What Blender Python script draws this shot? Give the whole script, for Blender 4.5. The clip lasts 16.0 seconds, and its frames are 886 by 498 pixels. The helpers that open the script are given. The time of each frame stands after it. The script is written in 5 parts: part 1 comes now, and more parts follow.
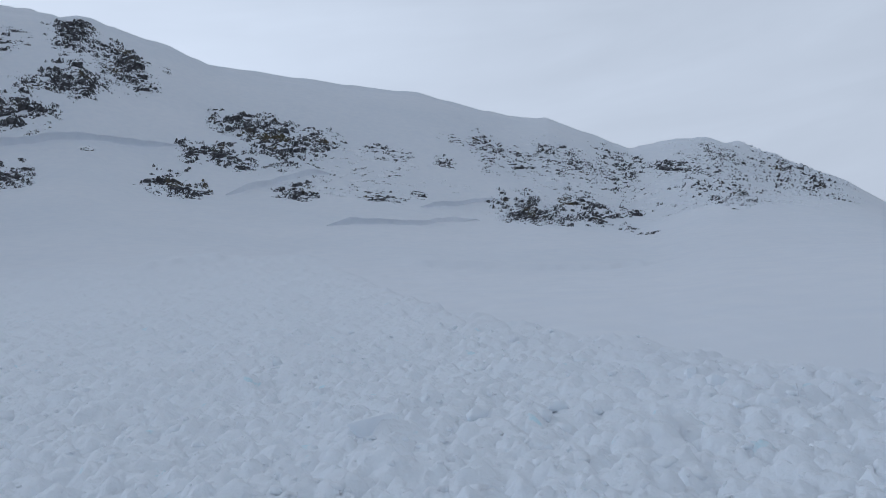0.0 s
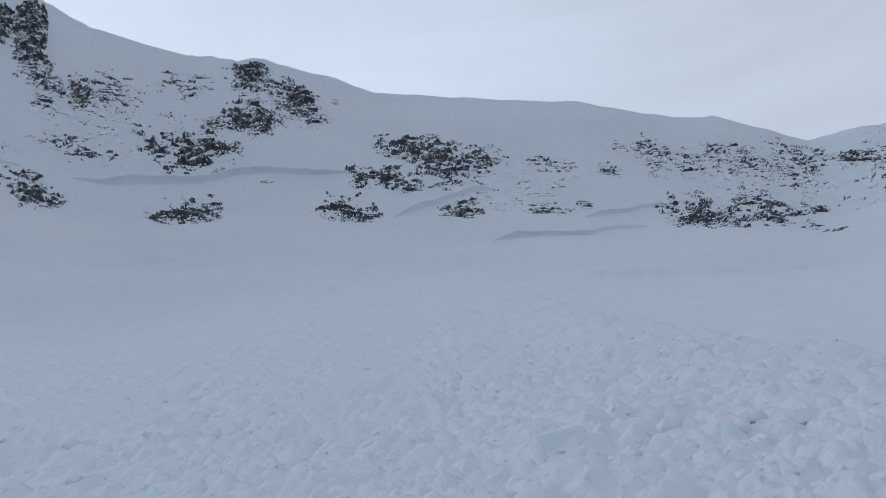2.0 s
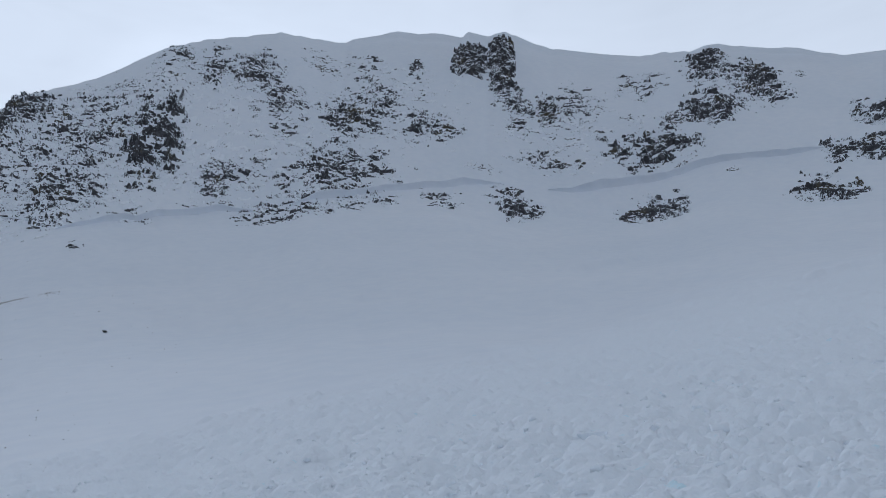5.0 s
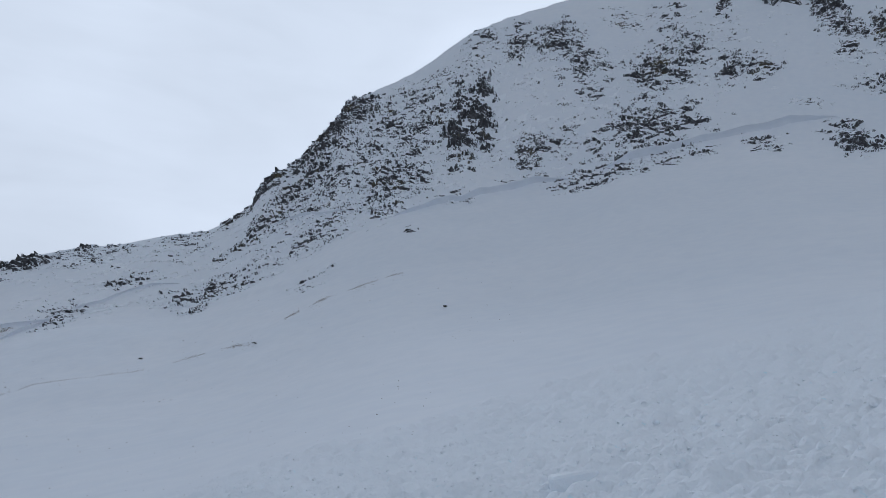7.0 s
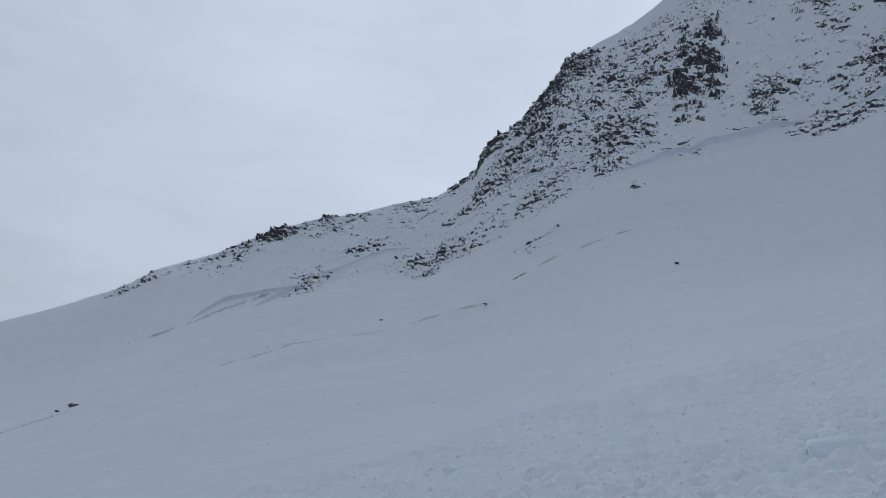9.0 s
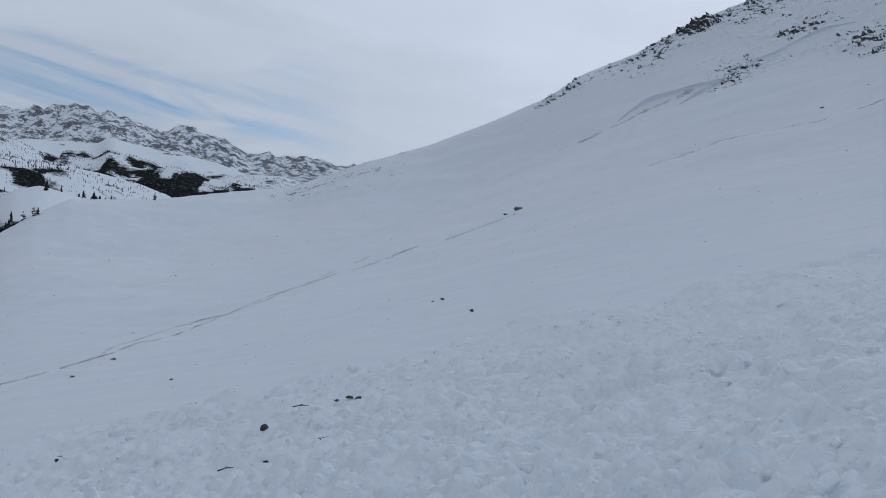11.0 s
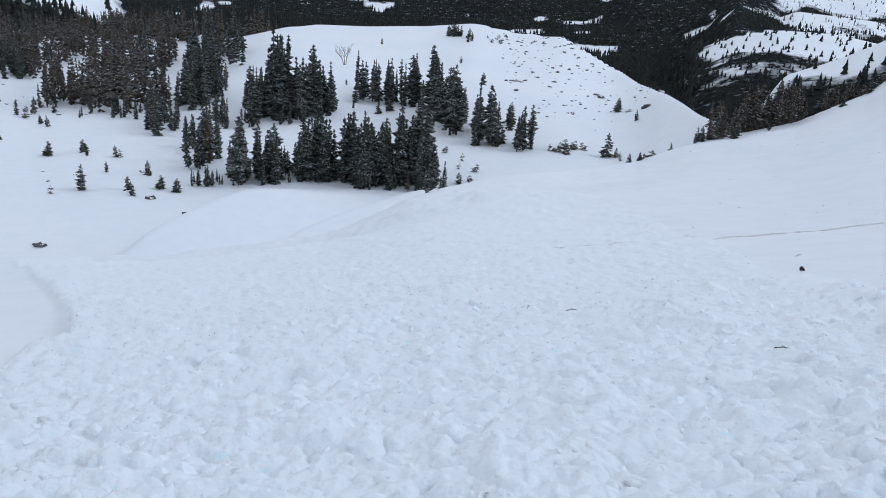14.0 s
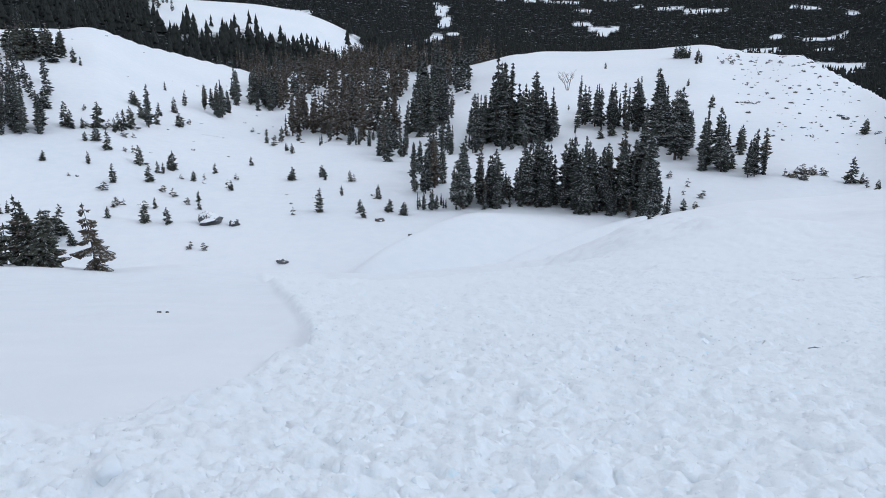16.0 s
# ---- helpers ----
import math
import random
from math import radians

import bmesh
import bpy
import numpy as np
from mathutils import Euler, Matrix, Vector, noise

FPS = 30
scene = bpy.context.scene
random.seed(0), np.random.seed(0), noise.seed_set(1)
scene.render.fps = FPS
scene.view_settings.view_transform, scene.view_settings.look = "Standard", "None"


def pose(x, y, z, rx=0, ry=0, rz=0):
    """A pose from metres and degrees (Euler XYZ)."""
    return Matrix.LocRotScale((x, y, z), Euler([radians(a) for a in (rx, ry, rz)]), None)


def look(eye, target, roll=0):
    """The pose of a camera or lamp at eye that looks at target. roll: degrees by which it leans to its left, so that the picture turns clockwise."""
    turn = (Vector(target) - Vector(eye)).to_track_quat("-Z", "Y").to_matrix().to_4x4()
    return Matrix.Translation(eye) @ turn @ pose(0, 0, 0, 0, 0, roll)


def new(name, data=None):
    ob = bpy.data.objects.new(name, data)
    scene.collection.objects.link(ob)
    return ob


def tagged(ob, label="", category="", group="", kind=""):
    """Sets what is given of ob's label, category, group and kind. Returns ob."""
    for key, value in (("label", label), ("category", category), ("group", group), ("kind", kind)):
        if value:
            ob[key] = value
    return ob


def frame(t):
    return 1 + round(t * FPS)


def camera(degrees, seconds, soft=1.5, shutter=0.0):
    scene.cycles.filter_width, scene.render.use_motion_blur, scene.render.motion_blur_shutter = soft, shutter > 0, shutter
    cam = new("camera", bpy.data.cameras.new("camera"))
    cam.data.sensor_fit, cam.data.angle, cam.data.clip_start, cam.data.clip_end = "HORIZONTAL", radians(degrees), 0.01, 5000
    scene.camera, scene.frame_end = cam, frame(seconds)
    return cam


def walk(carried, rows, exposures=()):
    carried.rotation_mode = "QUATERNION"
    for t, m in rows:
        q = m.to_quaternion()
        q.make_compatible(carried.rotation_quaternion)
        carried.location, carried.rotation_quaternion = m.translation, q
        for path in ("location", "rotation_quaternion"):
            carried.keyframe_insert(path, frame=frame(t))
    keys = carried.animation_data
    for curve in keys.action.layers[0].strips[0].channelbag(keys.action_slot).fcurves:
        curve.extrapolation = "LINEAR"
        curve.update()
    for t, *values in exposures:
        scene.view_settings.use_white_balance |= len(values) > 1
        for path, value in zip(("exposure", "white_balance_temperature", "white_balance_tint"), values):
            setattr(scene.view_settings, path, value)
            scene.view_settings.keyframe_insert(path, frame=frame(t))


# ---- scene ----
# The camera: a hand-held pan, the phone at arm's length from the turning body, on the avalanche debris.
cam = camera(55.74, 16.0, soft=0.9)
EYE, ARM = 1.6, 0.42
TURNS = [  # seconds, yaw, pitch, lean
    (0.0, 1.9, 19.09, 5.5),
    (0.5, 2.01, 18.89, 5.37),
    (1.0, 3.56, 19.35, 5.28),
    (1.5, 8.13, 20.23, 4.79),
    (2.0, 13.65, 21.02, 4.42),
    (2.5, 19.39, 21.94, 3.35),
    (3.0, 24.69, 22.58, 2.08),
    (3.5, 29.18, 23.01, 0.79),
    (4.0, 33.61, 22.95, -0.91),
    (4.5, 38.57, 22.13, -1.75),
    (5.0, 44.7, 21.3, -2.19),
    (5.2, 47.56, 21.1, -2.44),
    (7.3, 69.49, 17.26, -4.09),
    (7.5, 71.18, 17.16, -4.04),
    (8.0, 74.74, 16.87, -4.8),
    (8.2, 75.99, 16.37, -5.31),
    (10.3, 98.58, 4.32, -5.78),
    (10.5, 101.94, 2.14, -5.74),
    (11.0, 110.91, -2.98, -5.17),
    (11.5, 119.64, -6.75, -4.55),
    (12.0, 128.8, -10.73, -3.99),
    (12.5, 137.91, -15.39, -3.72),
    (13.0, 146.99, -19.4, -3.58),
    (13.5, 156.48, -20.76, -3.48),
    (14.0, 167.01, -18.47, -3.17),
    (14.5, 175.44, -17.42, -2.06),
    (15.0, 179.5, -17.77, -1.0),
    (15.5, 181.26, -17.5, -0.56),
    (16.0, 181.58, -17.19, -0.12),
]
EXPOSURES = [(0.0, -1.33, 5240, 10), (5.0, -1.4, 5240, 10), (7.4, -1.43, 5300, 10), (8.0, -1.67, 5300, 10), (10.3, -1.53, 5290, 10), (11.0, -1.43, 5290, 10), (11.5, -1.13, 5280, 10), (12.5, -0.76, 5330, 10), (13.5, -0.7, 5410, 10), (16.0, -0.6, 5540, 10)]


def eye_at(yaw):
    a = radians(yaw)
    return -ARM * math.sin(a), ARM * math.cos(a), EYE


walk(cam, [(t, pose(*eye_at(yaw), 90 + pitch, lean, yaw)) for t, yaw, pitch, lean in TURNS], EXPOSURES)

# ---- light: a bright overcast day, the sun behind thin cloud above the headwall ----
SUN_EL, SUN_AZ = 34.0, 72.0
world = bpy.data.worlds.new("overcast_sky")
scene.world = world
world.use_nodes = True
wn, wl = world.node_tree.nodes, world.node_tree.links
wn.clear()


def node(tree, kind, **values):
    n = tree.nodes.new(kind)
    for key, value in values.items():
        n.inputs[key.replace("_", " ")].default_value = value
    return n


def wmath(op, a, b=None, clamp=False):
    n = wn.new("ShaderNodeMath")
    n.operation, n.use_clamp = op, clamp
    for i, v in enumerate((a, b)):
        if v is None:
            continue
        if isinstance(v, (int, float)):
            n.inputs[i].default_value = v
        else:
            wl.new(v, n.inputs[i])
    return n.outputs[0]


wt = world.node_tree
sky = wn.new("ShaderNodeTexSky")
sky.sky_type, sky.sun_disc = "NISHITA", False
sky.sun_elevation, sky.sun_rotation = radians(SUN_EL), radians(-SUN_AZ)
coord = wn.new("ShaderNodeTexCoord")
stretch = wn.new("ShaderNodeMapping")
stretch.inputs["Scale"].default_value = (1.0, 1.6, 7.0)
stretch.inputs["Rotation"].default_value = (0.0, radians(6), radians(40))
wl.new(coord.outputs["Generated"], stretch.inputs["Vector"])
bands = node(wt, "ShaderNodeTexNoise", Scale=2.6, Detail=7.0, Roughness=0.55, Distortion=0.6)
wl.new(stretch.outputs[0], bands.inputs["Vector"])
puffs = node(wt, "ShaderNodeTexNoise", Scale=2.2, Detail=5.0, Roughness=0.5)
wl.new(coord.outputs["Generated"], puffs.inputs["Vector"])
# cloud brightness
tone = wn.new("ShaderNodeValToRGB")
tone.color_ramp.elements[0].position, tone.color_ramp.elements[0].color = 0.30, (0.86, 0.842, 0.808, 1)
tone.color_ramp.elements[1].position, tone.color_ramp.elements[1].color = 0.66, (1.07, 1.045, 1.0, 1)
mixn = wn.new("ShaderNodeMath")
mixn.operation = "ADD"
half = wn.new("ShaderNodeMath")
half.operation = "MULTIPLY"
half.inputs[1].default_value = 0.5
wl.new(wmath("MULTIPLY", bands.outputs["Fac"], 0.7), mixn.inputs[0])
wl.new(wmath("MULTIPLY", puffs.outputs["Fac"], 1.3), mixn.inputs[1])
wl.new(mixn.outputs[0], half.inputs[0])
wl.new(half.outputs[0], tone.inputs["Fac"])
# gaps in the cloud low over the far range
sep = wn.new("ShaderNodeSeparateXYZ")
wl.new(coord.outputs["Generated"], sep.inputs[0])


gap_dir = Vector((-math.sin(radians(137)), math.cos(radians(137)), 0.09)).normalized()
dot = wn.new("ShaderNodeVectorMath")
dot.operation = "DOT_PRODUCT"
dot.inputs[1].default_value = gap_dir
wl.new(coord.outputs["Generated"], dot.inputs[0])
near_gap = wmath("MULTIPLY", wmath("SUBTRACT", dot.outputs["Value"], 0.94), 24.0, True)
thin = wmath("MULTIPLY", wmath("SUBTRACT", 0.6, bands.outputs["Fac"]), 9.0, True)
low = wmath("MULTIPLY", wmath("SUBTRACT", 0.17, sep.outputs["Z"]), 14.0, True)
side = wn.new("ShaderNodeVectorMath")
side.operation = "DOT_PRODUCT"
side.inputs[1].default_value = (0.731, -0.682, 0.0)
wl.new(coord.outputs["Generated"], side.inputs[0])
lean = wn.new("ShaderNodeCombineXYZ")
wl.new(wmath("MULTIPLY", side.outputs["Value"], 2.2), lean.inputs["X"])
wl.new(wmath("MULTIPLY", wmath("SUBTRACT", sep.outputs["Z"], wmath("MULTIPLY", side.outputs["Value"], 0.2)), 34.0), lean.inputs["Y"])
streaks = node(wt, "ShaderNodeTexNoise", Scale=1.0, Detail=5.0, Roughness=0.5, Distortion=0.25)
wl.new(lean.outputs[0], streaks.inputs["Vector"])
thin = wmath("MULTIPLY", thin, wmath("ADD", wmath("MULTIPLY", wmath("SUBTRACT", streaks.outputs["Fac"], 0.44), 5.0, True), 0.12), True)
gap = wmath("MULTIPLY", wmath("MULTIPLY", near_gap, thin, True), wmath("MULTIPLY", low, 0.75))
# brighter towards the veiled sun
sun_dir = Vector((-math.sin(radians(SUN_AZ)) * math.cos(radians(SUN_EL)), math.cos(radians(SUN_AZ)) * math.cos(radians(SUN_EL)), math.sin(radians(SUN_EL))))
sdot = wn.new("ShaderNodeVectorMath")
sdot.operation = "DOT_PRODUCT"
sdot.inputs[1].default_value = Vector((-math.sin(radians(62)), math.cos(radians(62)), 0.5)).normalized()
wl.new(coord.outputs["Generated"], sdot.inputs[0])
glow = wmath("ADD", wmath("MULTIPLY", wmath("POWER", wmath("MAXIMUM", sdot.outputs["Value"], 0.0), 2.0), 0.6), 1.26)
# thicker cloud overhead
glow = wmath("MULTIPLY", glow, wmath("SUBTRACT", wmath("ADD", wmath("MULTIPLY", wmath("MAXIMUM", sep.outputs["Z"], 0.0), 0.6), 1.0), wmath("MULTIPLY", wmath("POWER", wmath("MAXIMUM", sep.outputs["Z"], 0.0), 3.0), 1.3)))
cloud_bg = wn.new("ShaderNodeBackground")
wl.new(tone.outputs["Color"], cloud_bg.inputs["Color"])
wl.new(glow, cloud_bg.inputs["Strength"])
sky_bg = wn.new("ShaderNodeBackground")
sky_bg.inputs["Strength"].default_value = 0.31
raised = wn.new("ShaderNodeVectorMath")
raised.operation = "ADD"
raised.inputs[1].default_value = (0, 0, 0.45)
wl.new(coord.outputs["Generated"], raised.inputs[0])
wl.new(raised.outputs["Vector"], sky.inputs["Vector"])
tint = wn.new("ShaderNodeMix")
tint.data_type, tint.blend_type = "RGBA", "MULTIPLY"
tint.inputs[0].default_value = 1.0
tint.inputs[7].default_value = (0.95, 1.12, 0.95, 1)
wl.new(sky.outputs["Color"], tint.inputs[6])
wl.new(tint.outputs[2], sky_bg.inputs["Color"])
wmix = wn.new("ShaderNodeMixShader")
wl.new(gap, wmix.inputs["Fac"])
wl.new(cloud_bg.outputs[0], wmix.inputs[1])
wl.new(sky_bg.outputs[0], wmix.inputs[2])
wout = wn.new("ShaderNodeOutputWorld")
wl.new(wmix.outputs[0], wout.inputs["Surface"])

sun_data = bpy.data.lights.new("veiled_sun", "SUN")
sun_data.energy, sun_data.angle, sun_data.color = 0.85, radians(14), (1.0, 0.985, 0.965)
sun = new("veiled_sun", sun_data)
sun.matrix_world = look(sun_dir * 100, (0, 0, 0))

# ---- materials ----
def material(name):
    m = bpy.data.materials.new(name)
    m.use_nodes = True
    return m, m.node_tree, m.node_tree.nodes["Principled BSDF"]


def link(tree, a, b):
    tree.links.new(a, b)


def noise_node(tree, scale, detail=4.0, rough=0.55, vector=None):
    n = tree.nodes.new("ShaderNodeTexNoise")
    n.inputs["Scale"].default_value, n.inputs["Detail"].default_value, n.inputs["Roughness"].default_value = scale, detail, rough
    if vector is not None:
        link(tree, vector, n.inputs["Vector"])
    return n


def ramp(tree, fac, stops):
    n = tree.nodes.new("ShaderNodeValToRGB")
    els = n.color_ramp.elements
    while len(els) < len(stops):
        els.new(0.5)
    for e, (p, c) in zip(els, stops):
        e.position, e.color = p, (*c, 1) if len(c) == 3 else c
    link(tree, fac, n.inputs["Fac"])
    return n


def calc(tree, op, a, b=None, clamp=False):
    n = tree.nodes.new("ShaderNodeMath")
    n.operation, n.use_clamp = op, clamp
    for i, v in enumerate((a, b)):
        if v is None:
            continue
        if isinstance(v, (int, float)):
            n.inputs[i].default_value = v
        else:
            link(tree, v, n.inputs[i])
    return n.outputs[0]


def mix_colour(tree, fac, a, b):
    n = tree.nodes.new("ShaderNodeMix")
    n.data_type = "RGBA"
    for i, v in ((0, fac), (6, a), (7, b)):
        if isinstance(v, (int, float)):
            n.inputs[i].default_value = v
        elif isinstance(v, tuple):
            n.inputs[i].default_value = (*v, 1)
        else:
            link(tree, v, n.inputs[i])
    return n.outputs[2]


def bump(tree, height, strength, distance, normal=None):
    n = tree.nodes.new("ShaderNodeBump")
    n.inputs["Strength"].default_value, n.inputs["Distance"].default_value = strength, distance
    link(tree, height, n.inputs["Height"])
    if normal is not None:
        link(tree, normal, n.inputs["Normal"])
    return n.outputs["Normal"]


def snow_material():
    m, t, b = material("snow")
    geo = t.nodes.new("ShaderNodeNewGeometry")
    p = geo.outputs["Position"]
    big, mid, fine = noise_node(t, 0.035, 4, 0.5, p), noise_node(t, 0.6, 4, 0.55, p), noise_node(t, 9.0, 5, 0.6, p)
    tint = ramp(t, big.outputs["Fac"], [(0.3, (0.755, 0.792, 0.843)), (0.7, (0.80, 0.825, 0.866))])
    tint2 = ramp(t, mid.outputs["Fac"], [(0.3, (0.955, 0.965, 0.98)), (0.65, (1.0, 1.0, 1.0))])
    mul = t.nodes.new("ShaderNodeMix")
    mul.data_type, mul.blend_type = "RGBA", "MULTIPLY"
    mul.inputs[0].default_value = 1.0
    link(t, tint.outputs[0], mul.inputs[6])
    link(t, tint2.outputs[0], mul.inputs[7])
    woods = t.nodes.new("ShaderNodeAttribute")
    woods.attribute_name = "woods"
    crags = t.nodes.new("ShaderNodeAttribute")
    crags.attribute_name = "crags"
    spots, veins = noise_node(t, 0.05, 6, 0.7, p), noise_node(t, 0.022, 9, 0.78, p)
    canopy = calc(t, "MULTIPLY", calc(t, "SUBTRACT", calc(t, "ADD", woods.outputs["Fac"], calc(t, "MULTIPLY", spots.outputs["Fac"], 1.7)), 1.2), 3.2, True)
    bare = calc(t, "MULTIPLY", calc(t, "MULTIPLY", calc(t, "SUBTRACT", veins.outputs["Fac"], 0.475), 16.0, True), calc(t, "MULTIPLY", crags.outputs["Fac"], 0.9), True)
    glade = noise_node(t, 0.16, 4, 0.7, p)
    dark = ramp(t, glade.outputs["Fac"], [(0.3, (0.009, 0.011, 0.012)), (0.58, (0.024, 0.027, 0.028)), (0.78, (0.4, 0.43, 0.46))])
    col = mix_colour(t, canopy, mul.outputs[2], dark.outputs[0])
    col = mix_colour(t, bare, col, (0.06, 0.066, 0.08))
    deb = t.nodes.new("ShaderNodeAttribute")
    deb.attribute_name = "debris"
    fresh = mix_colour(t, fine.outputs["Fac"], (0.79, 0.84, 0.895), (0.845, 0.88, 0.925))
    # light scattered blue in the cracks, painted into the colour as noise-placed spots
    blue_light = noise_node(t, 3.2, 4, 0.6, p)
    hollow = calc(t, "MULTIPLY", calc(t, "MULTIPLY", calc(t, "SUBTRACT", blue_light.outputs["Fac"], 0.67), 16.0, True), 0.5)
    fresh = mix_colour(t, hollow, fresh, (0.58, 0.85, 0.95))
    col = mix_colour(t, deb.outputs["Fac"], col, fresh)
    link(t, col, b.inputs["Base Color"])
    b.inputs["Roughness"].default_value = 0.75
    link(t, calc(t, "MULTIPLY", calc(t, "SUBTRACT", 1.0, canopy), 0.25), b.inputs["Specular IOR Level"])
    link(t, calc(t, "MULTIPLY", calc(t, "SUBTRACT", 1.0, canopy), 0.28), b.inputs["Subsurface Weight"])
    b.inputs["Subsurface Scale"].default_value, b.inputs["Subsurface Radius"].default_value = 0.04, (0.8, 0.84, 0.84)
    warp = t.nodes.new("ShaderNodeMixRGB")
    warp.blend_type = "ADD"
    warp.inputs[0].default_value = 0.12
    link(t, p, warp.inputs[1])
    link(t, noise_node(t, 5.0, 3, 0.6, p).outputs["Color"], warp.inputs[2])
    cells = []
    for size in (8.0, 19.0, 3.0):
        cell = t.nodes.new("ShaderNodeTexVoronoi")
        cell.feature = "SMOOTH_F1"
        cell.inputs["Smoothness"].default_value = 0.35
        cell.inputs["Scale"].default_value = size
        link(t, warp.outputs[0], cell.inputs["Vector"])
        cells.append(cell.outputs["Distance"])
    lumps = noise_node(t, 4.5, 5, 0.6, p)
    grain = calc(t, "SUBTRACT", lumps.outputs["Fac"], calc(t, "ADD", calc(t, "MULTIPLY", cells[0], 0.9), calc(t, "ADD", calc(t, "MULTIPLY", cells[1], 0.35), calc(t, "MULTIPLY", cells[2], 0.8))))
    n1 = bump(t, fine.outputs["Fac"], 0.22, 0.03)
    n2 = t.nodes.new("ShaderNodeBump")
    n2.inputs["Distance"].default_value = 0.07
    link(t, calc(t, "ADD", calc(t, "MULTIPLY", deb.outputs["Fac"], 0.4), 0.06), n2.inputs["Strength"])
    link(t, grain, n2.inputs["Height"])
    link(t, n1, n2.inputs["Normal"])
    link(t, n2.outputs["Normal"], b.inputs["Normal"])
    return m


SNOW = snow_material()


def rock_material(name, clear):
    m, t, b = material(name)
    geo = t.nodes.new("ShaderNodeNewGeometry")
    p = geo.outputs["Position"]
    big, mid, fine = noise_node(t, 0.12, 4, 0.6, p), noise_node(t, 0.9, 5, 0.65, p), noise_node(t, 5.0, 4, 0.6, p)
    grey = ramp(t, mid.outputs["Fac"], [(0.25, (0.03, 0.03, 0.034)), (0.5, (0.075, 0.076, 0.082)), (0.75, (0.19, 0.19, 0.195))])
    ochre = ramp(t, fine.outputs["Fac"], [(0.3, (0.06, 0.05, 0.024)), (0.7, (0.19, 0.155, 0.075))])
    stain = ramp(t, big.outputs["Fac"], [(0.56, (0, 0, 0)), (0.68, (0.6, 0.6, 0.6))])
    rock = mix_colour(t, stain.outputs[0], grey.outputs[0], ochre.outputs[0])
    sep = t.nodes.new("ShaderNodeSeparateXYZ")
    link(t, geo.outputs["Normal"], sep.inputs[0])
    crust = noise_node(t, 3.0, 5, 0.74, p)
    core = t.nodes.new("ShaderNodeAttribute")
    core.attribute_name = "core"
    lie = calc(t, "ADD", calc(t, "SUBTRACT", calc(t, "MULTIPLY", sep.outputs["Z"], 1.7), calc(t, "MULTIPLY", core.outputs["Fac"], 0.55)), calc(t, "MULTIPLY", calc(t, "SUBTRACT", crust.outputs["Fac"], 0.5), 3.4))
    lie = calc(t, "ADD", lie, calc(t, "MULTIPLY", calc(t, "SUBTRACT", fine.outputs["Fac"], 0.5), 0.8))
    lie = calc(t, "ADD", lie, calc(t, "MULTIPLY", calc(t, "SUBTRACT", noise_node(t, 0.3, 3, 0.55, p).outputs["Fac"], 0.5), 1.6))
    cover = calc(t, "MULTIPLY", calc(t, "SUBTRACT", lie, clear), 12.0, True)
    link(t, mix_colour(t, cover, rock, (0.83, 0.86, 0.90)), b.inputs["Base Color"])
    b.inputs["Roughness"].default_value = 0.85
    b.inputs["Specular IOR Level"].default_value = 0.2
    link(t, bump(t, fine.outputs["Fac"], 0.6, 0.15), b.inputs["Normal"])
    return m


def needle_material(name, dark, light, snow):
    m, t, b = material(name)
    geo = t.nodes.new("ShaderNodeNewGeometry")
    info = t.nodes.new("ShaderNodeObjectInfo")
    n = noise_node(t, 1.6, 4, 0.6, geo.outputs["Position"])
    tone = calc(t, "ADD", calc(t, "MULTIPLY", n.outputs["Fac"], 0.6), calc(t, "MULTIPLY", info.outputs["Random"], 0.4))
    green = ramp(t, tone, [(0.25, dark), (0.75, light)])
    sep = t.nodes.new("ShaderNodeSeparateXYZ")
    link(t, geo.outputs["Normal"], sep.inputs[0])
    fine = noise_node(t, 4.0, 3, 0.6, geo.outputs["Position"])
    lie = calc(t, "ADD", calc(t, "MULTIPLY", sep.outputs["Z"], 0.5), fine.outputs["Fac"])
    cover = calc(t, "MULTIPLY", calc(t, "SUBTRACT", lie, 1.13 - snow), 4.0, True)
    link(t, mix_colour(t, cover, green.outputs[0], (0.80, 0.84, 0.88)), b.inputs["Base Color"])
    b.inputs["Roughness"].default_value = 0.8
    b.inputs["Specular IOR Level"].default_value = 0.15
    return m


def plain_material(name, dark, light, scale, rough=0.85, relief=0.02):
    m, t, b = material(name)
    geo = t.nodes.new("ShaderNodeNewGeometry")
    n = noise_node(t, scale, 5, 0.6, geo.outputs["Position"])
    link(t, ramp(t, n.outputs["Fac"], [(0.3, dark), (0.7, light)]).outputs[0], b.inputs["Base Color"])
    b.inputs["Roughness"].default_value = rough
    link(t, bump(t, n.outputs["Fac"], 0.6, relief), b.inputs["Normal"])
    return m


ROCK, ROCK_BARE = rock_material("snowy_rock", -0.28), rock_material("bare_rock", 0.12)
DARK_STONE = rock_material("dark_stone", 1.25)
NEEDLES = needle_material("fir_needles", (0.026, 0.031, 0.031), (0.07, 0.08, 0.07), 0.155)
PINE = needle_material("pine_needles", (0.026, 0.03, 0.026), (0.07, 0.076, 0.06), 0.12)
RUSTY = needle_material("rusty_needles", (0.042, 0.036, 0.03), (0.105, 0.088, 0.07), 0.15)
BARK = plain_material("bark", (0.03, 0.024, 0.02), (0.11, 0.09, 0.075), 6.0)
DEADWOOD = plain_material("grey_deadwood", (0.14, 0.125, 0.11), (0.30, 0.27, 0.24), 5.0)
WOODS = needle_material("far_woods", (0.008, 0.011, 0.011), (0.03, 0.034, 0.032), -0.12)
STONE = plain_material("wet_stone", (0.012, 0.012, 0.014), (0.075, 0.07, 0.066), 9.0)
